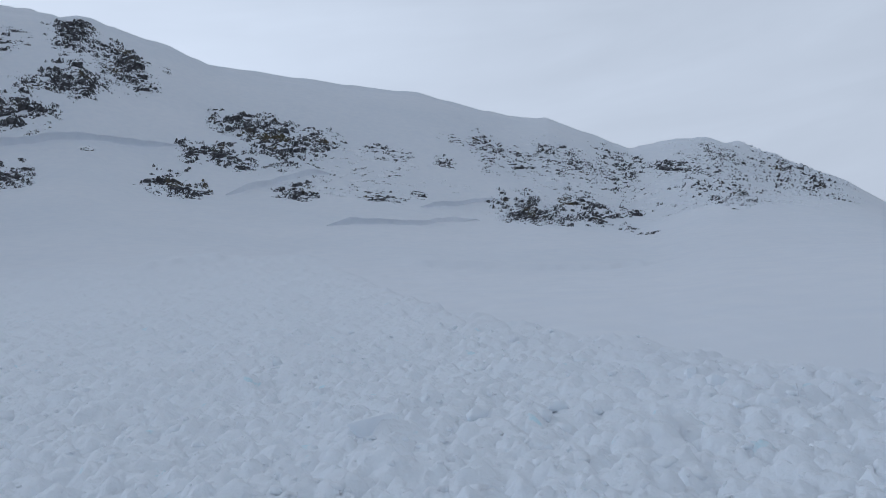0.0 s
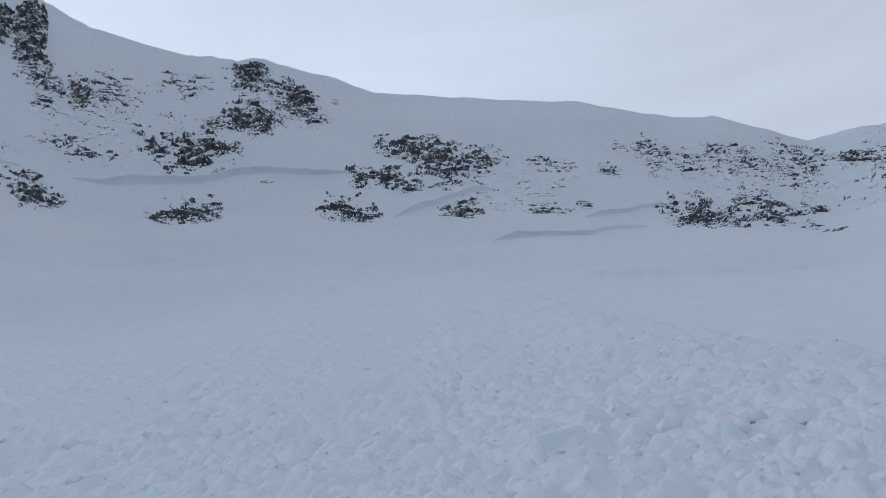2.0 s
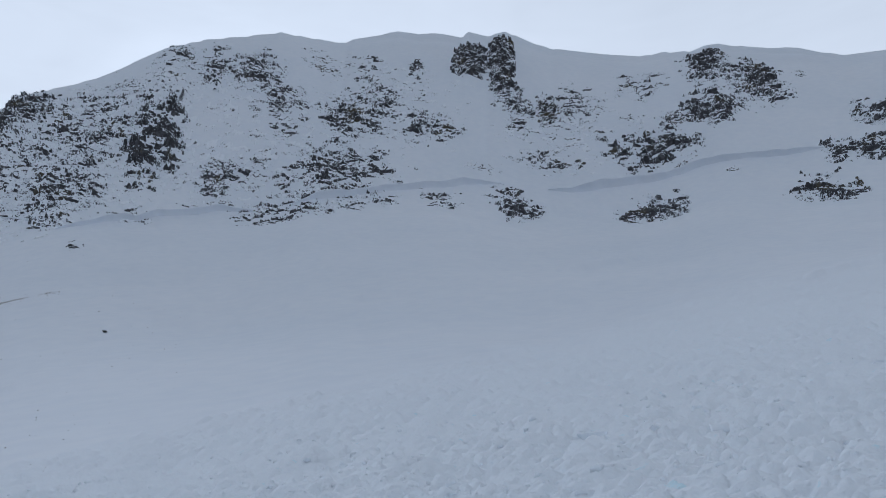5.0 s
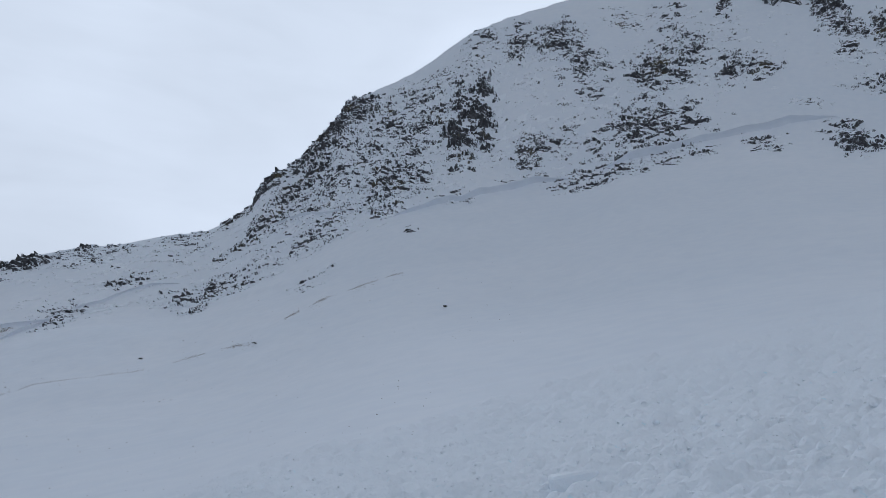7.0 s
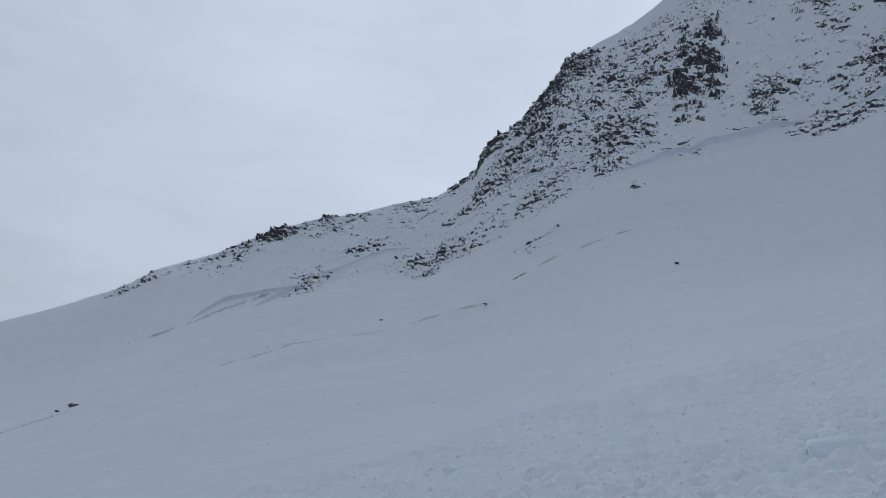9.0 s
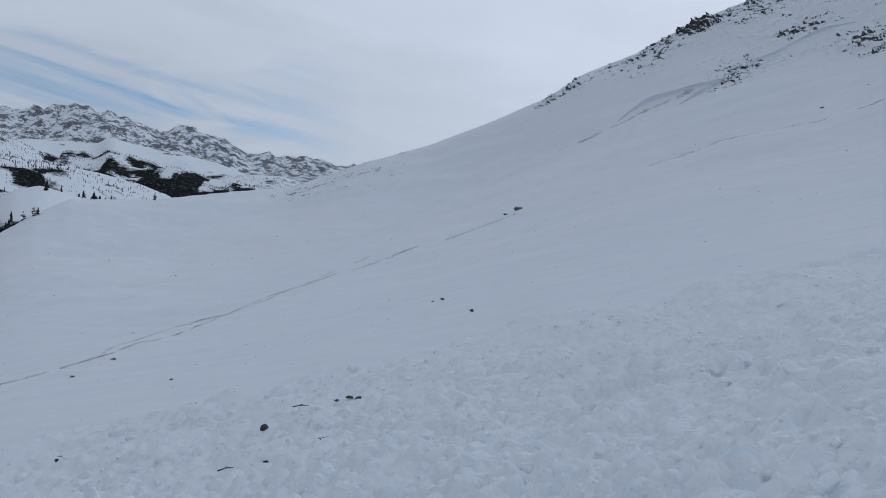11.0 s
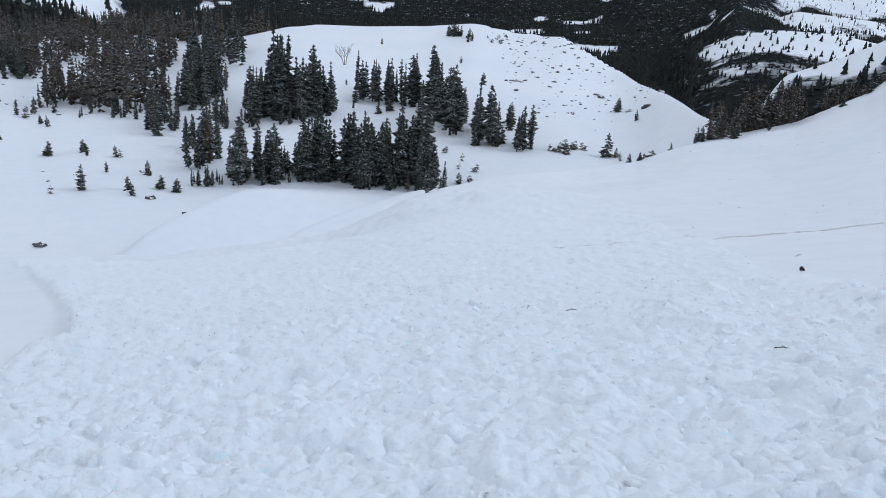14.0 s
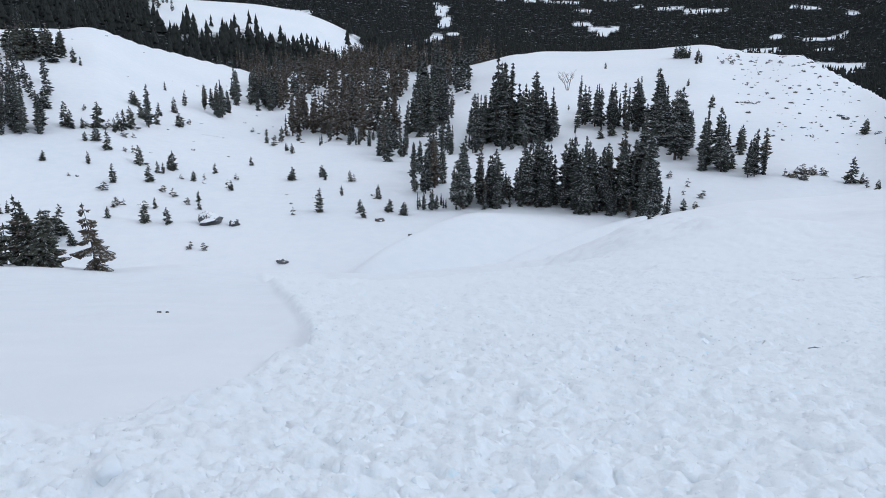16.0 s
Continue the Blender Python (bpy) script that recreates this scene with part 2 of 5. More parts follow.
DIRT = plain_material("wet_dirt", (0.09, 0.068, 0.054), (0.25, 0.20, 0.16), 3.0)


def block_snow_material():
    m, t, b = material("block_snow")
    geo = t.nodes.new("ShaderNodeNewGeometry")
    n = noise_node(t, 14.0, 5, 0.6, geo.outputs["Position"])
    tone = calc(t, "ADD", calc(t, "MULTIPLY", n.outputs["Fac"], 0.7), calc(t, "MULTIPLY", geo.outputs["Random Per Island"], 0.3))
    link(t, ramp(t, tone, [(0.2, (0.79, 0.84, 0.895)), (0.8, (0.845, 0.88, 0.925))]).outputs[0], b.inputs["Base Color"])
    b.inputs["Roughness"].default_value = 0.75
    b.inputs["Specular IOR Level"].default_value = 0.25
    b.inputs["Subsurface Weight"].default_value, b.inputs["Subsurface Scale"].default_value = 0.5, 0.04
    b.inputs["Subsurface Radius"].default_value = (0.8, 0.84, 0.84)
    link(t, bump(t, n.outputs["Fac"], 0.5, 0.02), b.inputs["Normal"])
    return m


BLOCK_SNOW = block_snow_material()

# ---- the ground: one polar sheet from the camera's feet to the horizon ----
def gnoise(x, y, seed=0):
    """Gradient noise in the plane, about -1 to 1."""
    x, y = np.asarray(x, float), np.asarray(y, float)
    xi, yi = np.floor(x).astype(np.int64), np.floor(y).astype(np.int64)
    xf, yf = x - xi, y - yi
    u, v = xf * xf * xf * (xf * (xf * 6 - 15) + 10), yf * yf * yf * (yf * (yf * 6 - 15) + 10)

    def corner(i, j):
        h = (xi + i) * 374761393 + (yi + j) * 668265263 + seed * 974634777
        h = (h ^ (h >> 13)) * 1274126177
        a = ((h ^ (h >> 16)) & 0xFFFF) * (2 * math.pi / 65536)
        return np.cos(a) * (xf - i) + np.sin(a) * (yf - j)

    top = corner(0, 0) * (1 - u) + corner(1, 0) * u
    low = corner(0, 1) * (1 - u) + corner(1, 1) * u
    return 1.5 * (top * (1 - v) + low * v)


def fbm(x, y, octaves, seed=0, gain=0.5):
    total, amp = 0.0, 1.0
    for k in range(octaves):
        total = total + amp * gnoise(x * 2 ** k, y * 2 ** k, seed + k)
        amp *= gain
    return total


def ridged(x, y, octaves, seed=0, gain=0.5):
    total, amp = 0.0, 1.0
    for k in range(octaves):
        total = total + amp * (1 - np.abs(gnoise(x * 2 ** k, y * 2 ** k, seed + k)) * 2)
        amp *= gain
    return total


def sstep(a, b, x):
    t = np.clip((x - a) / (b - a), 0, 1)
    return t * t * (3 - 2 * t)


# Crest of the headwall and edge of the shoulder: bearing (degrees left of the first view), distance, height angle from the eye.
HEADWALL = [
    (-70, 330, -2), (-40, 310, 9), (-29.3, 290, 16.7), (-27.6, 285, 18.6), (-24, 278, 21.2), (-21.8, 270, 22.7), (-19.7, 264, 23.5), (-17.2, 260, 23.9),
    (-14.2, 255, 23.9), (-12, 252, 25.2), (-8.7, 250, 26.9), (-6.8, 248, 27.2), (-3.9, 245, 28.1), (0.7, 242, 29.7), (4.6, 240, 30.3), (8.4, 238, 30.9), (14, 235, 31.6),
]
HEADWALL_LEFT = [
    (16.5, 234, 31.8), (19.3, 232, 32.8), (22.9, 230, 33.5), (25.3, 227, 34.05), (26.89, 229, 33.76), (29.03, 232, 33.93), (30.57, 234, 33.82), (33.88, 235, 34.29), (36.96, 235, 34.74), (37.51, 234, 34.69), (40.05, 232, 35.52), (41.22, 230, 35.9), (42.06, 230, 35.75),
    (42.53, 230, 35.56), (43.33, 230, 35.7), (44.3, 230, 35.87), (44.64, 230, 35.46)]
SPUR = [
    (46.39, 230, 35.66), (48.26, 229, 35.61), (49.91, 228, 35.62), (51.74, 227, 35.22), (53.5, 226, 34.79), (53.99, 226, 34.5), (56.06, 224, 34.5), (59.2, 220, 34.55), (64.5, 215, 33.2), (67.3, 210, 32.1), (71.6, 208, 29.1),
    (74.7, 205, 27.5), (76.1, 204, 26.8), (76.9, 204, 25.4), (78.5, 203, 23.2), (79.2, 203, 22.3), (80.9, 203, 21.2), (81.6, 203, 20.2), (81.9, 203, 19.1), (83.4, 203, 17.7), (84.8, 203, 16.8),
    (87.4, 203, 16.1), (90.2, 203, 15.0), (92.3, 203, 14.5), (95.6, 202, 13.1), (98.9, 200, 11.1), (102.3, 199, 9.5), (104.6, 198, 7.8), (108.6, 196, 5.7), (112.2, 195, 4.0), (117, 192, 2.2)]
SHOULDER = [
    (121.2, 190, 0.3), (124.8, 186, -0.3), (129.9, 180, -1.3), (134.8, 172, -1.7), (136.6, 160, -2.7), (138.7, 152, -4.2), (140, 148, -5.6), (143.7, 140, -7.8), (148.2, 125, -9.3), (150.2, 120, -10),
    (153.2, 114, -11.4), (156.4, 108, -12.2), (161.9, 100, -13.1), (166.2, 92, -14.2), (169.1, 86, -15.2), (170.2, 84, -15.9), (174.2, 76, -17.7), (179.3, 72, -18.35), (185, 70, -18.9),
    (193.8, 70, -18.5), (199.8, 72, -17.4), (204, 74, -17.2), (211, 76, -16), (230, 95, -12), (260, 160, -8), (290, 330, -2)]
# Where the open slope meets the rock bands.
FOOT = [
    (-70, 220, -2), (-40, 205, 8), (-28, 200, 16.6), (-23, 200, 18.5), (-18.7, 180, 19.3), (-14, 160, 18.2), (-9, 160, 19.7), (-4, 155, 20.9), (3, 150, 22.2), (10.5, 150, 23), (17, 150, 23.5),
    (25, 150, 24.2), (30, 150, 23.3), (39, 148, 23.2), (45, 148, 23.9), (55, 146, 23.0), (58.4, 146, 21.9), (67.8, 146, 20.2), (71.4, 146, 19.6), (76, 146, 16.9), (84.7, 148, 11.7),
    (92, 148, 9.8), (98.4, 146, 7.0), (106, 140, 2.8), (117, 125, -3.4)]
# Edge of the wooded bench below, with its knolls.
BENCH = [
    (-70, 330, -8), (140, 120, -12), (145, 130, -9.5), (147, 140, -8.6), (149, 150, -8.1), (151.9, 190, -6.9), (155.4, 270, -5.5), (158.8, 330, -3.8), (161.8, 340, -3.75), (164.9, 360, -3.2), (168, 360, -3.6), (171.6, 360, -3.8),
    (177, 350, -4.05), (180, 345, -4.8), (184.7, 400, -4.8), (190, 410, -5.0), (193, 400, -5.4), (195.1, 380, -4.9), (200.6, 330, -3.4), (203.4, 300, -2.3), (207, 290, -2.2), (215, 280, -2),
    (240, 280, -2), (262, 280, -6), (290, 330, -8)]
BACK_HILL = [(-70, 600, -12), (175, 600, -12), (183, 600, -5), (186.6, 600, -3.1), (189.9, 600, -1.5), (193.4, 600, -0.8), (198.3, 600, -0.5), (205, 600, 0.4), (215, 600, 1), (250, 600, -3), (290, 600, -12)]
FAR_RANGE = [(-70, 4300, 1), (60, 4300, 1), (110, 4300, 2), (117.3, 4300, 2.2), (120.7, 4300, 2.4), (123, 4300, 2.45), (125.4, 4300, 3.05), (127.8, 4300, 3.6), (129.9, 4300, 3.2), (131.4, 4300, 3.7), (133.2, 4300, 4.1),
             (136.7, 4300, 3.9), (140.1, 4300, 3.8), (143.1, 4300, 3.6), (145.5, 4300, 3.5), (150, 4300, 3.9), (170, 4300, 5), (220, 4300, 4), (290, 4300, 1)]
DEBRIS = [(-70, 8), (-30, 8), (-26, 8.5), (-18, 10.5), (-8, 15), (0, 22), (5, 40), (10, 72), (20, 68), (29, 62), (36, 46), (47, 35), (57, 31), (69, 25), (83, 23), (97, 20), (108, 20), (125, 17), (138, 16), (145, 22), (150, 36), (155, 66), (161, 88),
          (170, 80), (176, 74), (189, 71), (190.6, 60), (190.9, 15), (191.4, 13.7), (194.1, 11.3), (197.3, 9.1), (202.8, 8.2), (207.6, 7.8), (212, 8.8), (220, 6.5), (250, 8), (290, 8)]
# Far edge of the untouched snow beside the slide, where its tail swings round: bearing, distance.
TAIL = [(190.9, 14.5), (191.7, 17.8), (193.1, 29), (194, 42), (194.4, 62), (195.5, 200)]
FINE = np.arange(-70, 290.01, 0.05)


# White hills of the far valley, one behind the other: bearing, distance, height angle; then the fall of the near side.
HILLS = [
    (0.16, [(122, 400, -9), (128, 400, -4), (132, 400, -2.0), (134, 400, -1.6), (135.7, 400, -1.2), (136.5, 400, -1.0), (137.9, 390, -1.4), (139.4, 380, -2.4), (141.9, 360, -3.85), (144.8, 340, -5.1), (147, 330, -9), (150, 330, -16)]),
    (0.13, [(132, 750, -8), (137, 750, -4), (139.7, 750, -2.8), (142.3, 750, -2.4), (145.5, 750, -2.4), (147.9, 750, -2.9), (150.3, 750, -3.9), (153, 750, -9)]),
    (0.12, [(132, 1000, -7), (137, 1000, -3.2), (140.1, 1000, -1.52), (142.3, 1000, -1.37), (144.8, 1000, -1.21), (146.2, 1000, -1.9), (150, 1000, -7)]),
    (0.11, [(121, 1700, -6), (126, 1700, -3), (129, 1700, -0.9), (131.3, 1650, -0.25), (134.2, 1600, 0.25), (137.4, 1500, 0.5), (140.5, 1450, 0.7), (143.5, 1400, 0.7), (146.6, 1400, 1.0), (148.3, 1400, 1.05), (149.5, 1400, 0.2), (154, 1400, -5)]),
    (0.12, [(114, 2500, -3), (118, 2500, 0.2), (122, 2500, 1.0), (126, 2500, 0.8), (130, 2500, 0.6), (135, 2500, -3)]),
    (0.12, [(121, 2900, -2), (124, 2900, 0.8), (126, 2900, 1.41), (128.3, 2900, 1.78), (131.3, 2900, 2.08), (132.8, 2900, 2.42), (133.4, 2900, 1.9), (135.9, 2800, 1.84), (137.7, 2700, 1.75), (139.7, 2600, 1.13), (145, 2600, -4)]),
    (0.18, [(125, 2400, -9), (133, 2400, -0.6), (137.7, 2350, 1.5), (140.1, 2300, 2.16), (141.7, 2250, 2.6), (143.7, 2200, 3.1), (145.8, 2200, 3.7), (147.4, 2150, 4.1), (149, 2150, 4.3), (154, 2150, 3.6), (160, 2150, 2.0), (172, 2150, -6)])]


def table(rows, soften=0.25):
    """Distance and height along a bearing, softened over some degrees."""
    rows = np.array(rows, float)
    dist = np.interp(FINE, rows[:, 0], rows[:, 1])
    high = EYE + dist * np.tan(np.radians(np.interp(FINE, rows[:, 0], rows[:, 2])))
    n = int(soften / 0.05)
    k = np.hanning(2 * n + 3)
    k /= k.sum()
    pad = len(k) // 2
    return [np.convolve(np.pad(v, pad, mode="edge"), k, mode="valid") for v in (dist, high)]


CREST_T, BENCH_T, BACK_T, RANGE_T = table(HEADWALL + HEADWALL_LEFT + SPUR + SHOULDER, 0.2), table(BENCH, 0.6), table(BACK_HILL, 2), table(FAR_RANGE, 0.2)
HILL_T = [(fall, table(rows, 0.5)) for fall, rows in HILLS]
FOOT_T, CREST_S = table(FOOT, 3), table(HEADWALL + HEADWALL_LEFT + SPUR + SHOULDER, 7)


def along(curve, a):
    return np.interp(a, FINE, curve[0]), np.interp(a, FINE, curve[1])


def smax(a, b, k):
    h = np.clip(0.5 + 0.5 * (a - b) / k, 0, 1)
    return b * (1 - h) + a * h + k * h * (1 - h)


def hill_field(x, y, r, a):
    """Height of the far valley's white hills, and the drop below the crest of the one that shows."""
    high, drop = np.full(np.shape(r), -1e3), np.full(np.shape(r), 200.0)
    rough = (fbm(x / 260, y / 260, 4, 23) + 0.7 * ridged(x / 330, y / 330, 4, 27) - 0.7) * np.interp(r, [300, 1000, 3000], [3, 13, 34])
    for fall, curve in HILL_T:
        rr, zr = along(curve, a)
        gap = np.where(r < rr, fall, 0.4) * (np.sqrt((r - rr) ** 2 + 30 ** 2) - 30)
        z = zr - gap + rough * sstep(0, 0.2, np.abs(r - rr) / rr)
        drop = np.where(z > high, np.where(r < rr, gap, gap * 0.5), drop)
        high = np.maximum(high, z)
    return high, drop


# Low steps on the open slope: bearing and distance at both ends, height and run of the step.
STEPS = [(32.4, 142.2, 37.9, 154.8, 0.6, 1.2), (30.8, 104.7, 37.6, 96.2, 0.55, 1.2), (77.9, 129.2, 90.3, 160.8, 0.5, 1.2), (109.5, 132.5, 118.3, 94.5, 0.4, 1.0), (15.0, 60.2, 21.2, 54.5, 0.4, 0.9), (3.0, 55.3, -5.0, 56.8, 0.4, 0.9), (-4.0, 57.0, -15.0, 60.5, 0.4, 0.9)]


def bearing(x, y):
    a = np.degrees(np.arctan2(-x, y))
    return np.where(a < -70, a + 360, a)


def base_height(x, y):
    """The large shape of the land."""
    x, y = np.asarray(x, float), np.asarray(y, float)
    r, a = np.hypot(x, y), bearing(x, y)
    rc, zc = along(CREST_T, a)
    rf, zf = along(FOOT_T, a)
    s0 = 0.31 * np.cos(np.radians(a - 1))
    # below the shoulder the foot lies part of the way to its edge
    low = sstep(106, 122, a) * (1 - sstep(262, 285, a))
    rs, zs = along(CREST_S, a)
    rl = 0.62 * rs
    rf = rf * (1 - low) + rl * low
    straight = s0 * rl + (zs - s0 * rs) * (rl / rs) ** 2
    zf = zf * (1 - low) + straight * low
    near = s0 * r + (zf - s0 * rf) * np.minimum(r / rf, 1) ** 2
    sf = s0 + 2 * (zf - s0 * rf) / rf
    q = np.clip((r - rf) / (rc - rf), 0, 1)
    run = rc - rf
    m1 = (zc - zf) / run * 0.75
    h = (2 * q ** 3 - 3 * q ** 2 + 1) * zf + (q ** 3 - 2 * q ** 2 + q) * run * np.minimum(sf, (zc - zf) / run * 1.4) + (3 * q ** 2 - 2 * q ** 3) * zc + (q ** 3 - q ** 2) * run * m1
    z = np.where(r < rf, near, h)
    beyond = r > rc
    if not beyond.any():
        return z
    z = z.copy()
    z[beyond] = far_land(x[beyond], y[beyond], r[beyond], a[beyond], rc[beyond], zc[beyond])
    return z


def far_land(x, y, r, a, rc, zc):
    """Beyond the crest: the back of the ridge, the wooded bench, the valley and its hills."""
    drop = zc - (0.25 + 0.3 * sstep(0, 12, r - rc)) * (r - rc)
    rb, zb = along(BENCH_T, a)
    t = np.clip((r - 105) / np.maximum(rb - 105, 5), 0, 1)
    bench = -29 + (zb + 29) * (t * t * (3 - 2 * t) * 0.5 + t * 0.5) - np.maximum(r - rb, 0) * 0.33 + 0.8 * gnoise(x / 37, y / 37, 5) * sstep(100, 160, r)
    for b0, b1, r0, r1 in ((191, 180.5, 84, 112), (181.5, 168, 82, 114)):
        # soft ribs beside the gully, steeper on one side
        side = b0 + (b1 - b0) * (r - r0) / (r1 - r0) - a
        bench = bench + 3.0 * sstep(0, 3.2, side) * (1 - sstep(3.2, 15, side)) * sstep(r0 - 6, r0 + 8, r) * (1 - sstep(r1 - 8, r1 + 6, r))
    bench = bench - 90 * (1 - sstep(143, 148, a)) - 90 * sstep(250, 262, a)
    rk, zk = along(BACK_T, a)
    back = zk - np.abs(r - rk) * np.where(r < rk, 0.16, 0.3)
    rr, zr = along(RANGE_T, a)
    open_side = 1 - sstep(140, 152, a)
    va = np.interp(r, [150, 700, 1500, 2500, 3400, 4300], [-72, -85, -85, -60, 20, 85])
    vb = np.interp(r, [150, 700, 1100, 1600, 2200, 4300], [-72, -78, -62, -4, 140, 200])
    hills = fbm(x / 520, y / 520, 4, 21) * np.interp(r, [300, 900, 2500, 4300], [4, 20, 45, 60])
    valley = va * open_side + vb * (1 - open_side) + hills * (0.5 - 0.2 * open_side)
    jag = ridged(x / 420, y / 420, 6, 31, 0.6) * 55 - 50
    far = zr + jag * sstep(3600, 4100, r) * 0.6 - np.abs(r - rr) * np.where(r < rr, 0.42, 0.5)
    f = smax(smax(smax(smax(bench, back, 3), valley, 4), far, 8), hill_field(x, y, r, a)[0], 3)
    return smax(drop, f, 3)


def debris_mask(x, y, inner=0.86, outer=1.04):
    r, a = np.hypot(x, y), bearing(x, y)
    rows = np.array(DEBRIS, float)
    edge = np.interp(a, rows[:, 0], rows[:, 1])
    ragged = 0.09 * fbm(x / 3.0, y / 3.0, 3, 71)
    swing = np.array(TAIL, float)
    tail = sstep(0.92, 1.3, r / np.interp(a, swing[:, 0], swing[:, 1]) + ragged) * (1 - sstep(68, 74, r)) * sstep(189.5, 190.5, a) * (1 - sstep(194.5, 195.5, a))
    return np.maximum(tail, 1 - sstep(inner, outer, r / edge + ragged))


def pillows(x, y, scale, seed):
    """Tumbled rounded lumps: each cell has its own height and tilt, and soft shoulders."""
    x, y = x / scale, y / scale
    xi, yi = np.floor(x).astype(np.int64), np.floor(y).astype(np.int64)
    total = np.zeros(x.shape)
    for i in (-1, 0, 1):
        for j in (-1, 0, 1):
            h = (xi + i) * 374761393 + (yi + j) * 668265263 + seed * 974634777
            h = (h ^ (h >> 13)) * 1274126177
            h = h ^ (h >> 16)
            u1, u2, u3, u4, u5 = [((h >> s) & 0xFF) / 255.0 for s in (0, 8, 16, 24, 32)]
            dx, dy = x - xi - i - u1, y - yi - j - u2
            d = dx * dx + dy * dy
            dome = np.clip(1.12 - 1.12 * d / (0.25 + 0.45 * u4), 0, 1)
            total = np.maximum(total, (0.25 + u3 + 1.3 * (u5 - 0.5) * dx + 1.3 * (u1 - 0.5) * dy) * dome * (1.7 - 0.7 * dome))
    return total


def ground_height(x, y):
    x, y = np.asarray(x, float), np.asarray(y, float)
    r, a = np.hypot(x, y), bearing(x, y)
    z = base_height(x, y)
    rc, _ = along(CREST_T, a)
    inside = 1 - sstep(0.93, 1.0, r / rc)
    # drifts and hollows of the open slope
    z = z + inside * sstep(25, 80, r) * (0.9 * fbm(x / 28, y / 28, 3, 41) + 0.08 * fbm(x / 6, y / 6, 2, 45))
    z = z + 0.06 * gnoise(x / 2.3, y / 2.3, 51) * sstep(2, 8, r) * inside
    # lines that the slide and the wind drew down the slope
    z = z + inside * sstep(7, 16, r) * 0.035 * fbm(x / 1.5 + 0.6 * gnoise(x / 9, y / 9, 47), y / 17, 3, 49) * np.clip(r / 25, 1, 1.4)
    # hollow under the corniced crest
    z = z - 1.5 * np.exp(-((rc - r - 5.5) / 3.2) ** 2) * (1 - sstep(46, 56, a)) * sstep(-30, -24, a)
    for a0, r0, a1, r1, high, width in STEPS:
        t = (a - a0) / (a1 - a0)
        line = r0 + (r1 - r0) * t + 1.2 * gnoise(a * 0.8, a * 0 + high, 61)
        ends = sstep(0, 0.15, t) * (1 - sstep(0.85, 1, t))
        z = z + high * ends * sstep(0, 0.9 * width, r - line) * (1 - sstep(width * 2, width * 12, r - line))
    # broken blocks of the slide
    d = debris_mask(x, y)
    clod = np.maximum(0, fbm(x / 0.85, y / 0.85, 2, 81)) * 0.10 + np.abs(fbm(x / 0.36, y / 0.36, 2, 85)) * 0.05 + np.maximum(0, gnoise(x / 2.4, y / 2.4, 88)) * 0.15
    near_fade = sstep(0.5, 2.5, r)
    rough = (d > 0.02) & (r < 100)
    block = np.zeros(x.shape)
    if rough.any():
        bx, by = x[rough] + 0.04 * gnoise(x[rough] * 5.1, y[rough] * 5.1, 91), y[rough] + 0.04 * gnoise(x[rough] * 4.2, y[rough] * 4.2, 92)
        br = r[rough]
        worn = 0.9 - 0.35 * sstep(120, 145, a[rough])
        calm = 1 - 0.35 * sstep(132, 150, a[rough])
        block[rough] = (calm * (0.04 * pillows(bx, by, 0.095, 3) * (1 - sstep(5, 9, br)) + 0.062 * pillows(bx, by, 0.15, 5) * (1 - sstep(11, 20, br)))
                        + worn * (0.065 * pillows(bx, by, 0.2, 7) * sstep(2, 6, br) * (1 - sstep(24, 40, br)) + 0.11 * pillows(bx, by, 0.33, 9) * sstep(6, 22, br))
                        + 0.4 * pillows(bx, by, 1.7, 13) * sstep(58, 70, br) * sstep(158, 164, a[rough]) * (1 - sstep(172, 182, a[rough])))
    clod = clod + block
    return z + d * (clod + 0.05) * near_fade + 0.06 * sstep(0.15, 0.6, d) * sstep(3, 6, r)


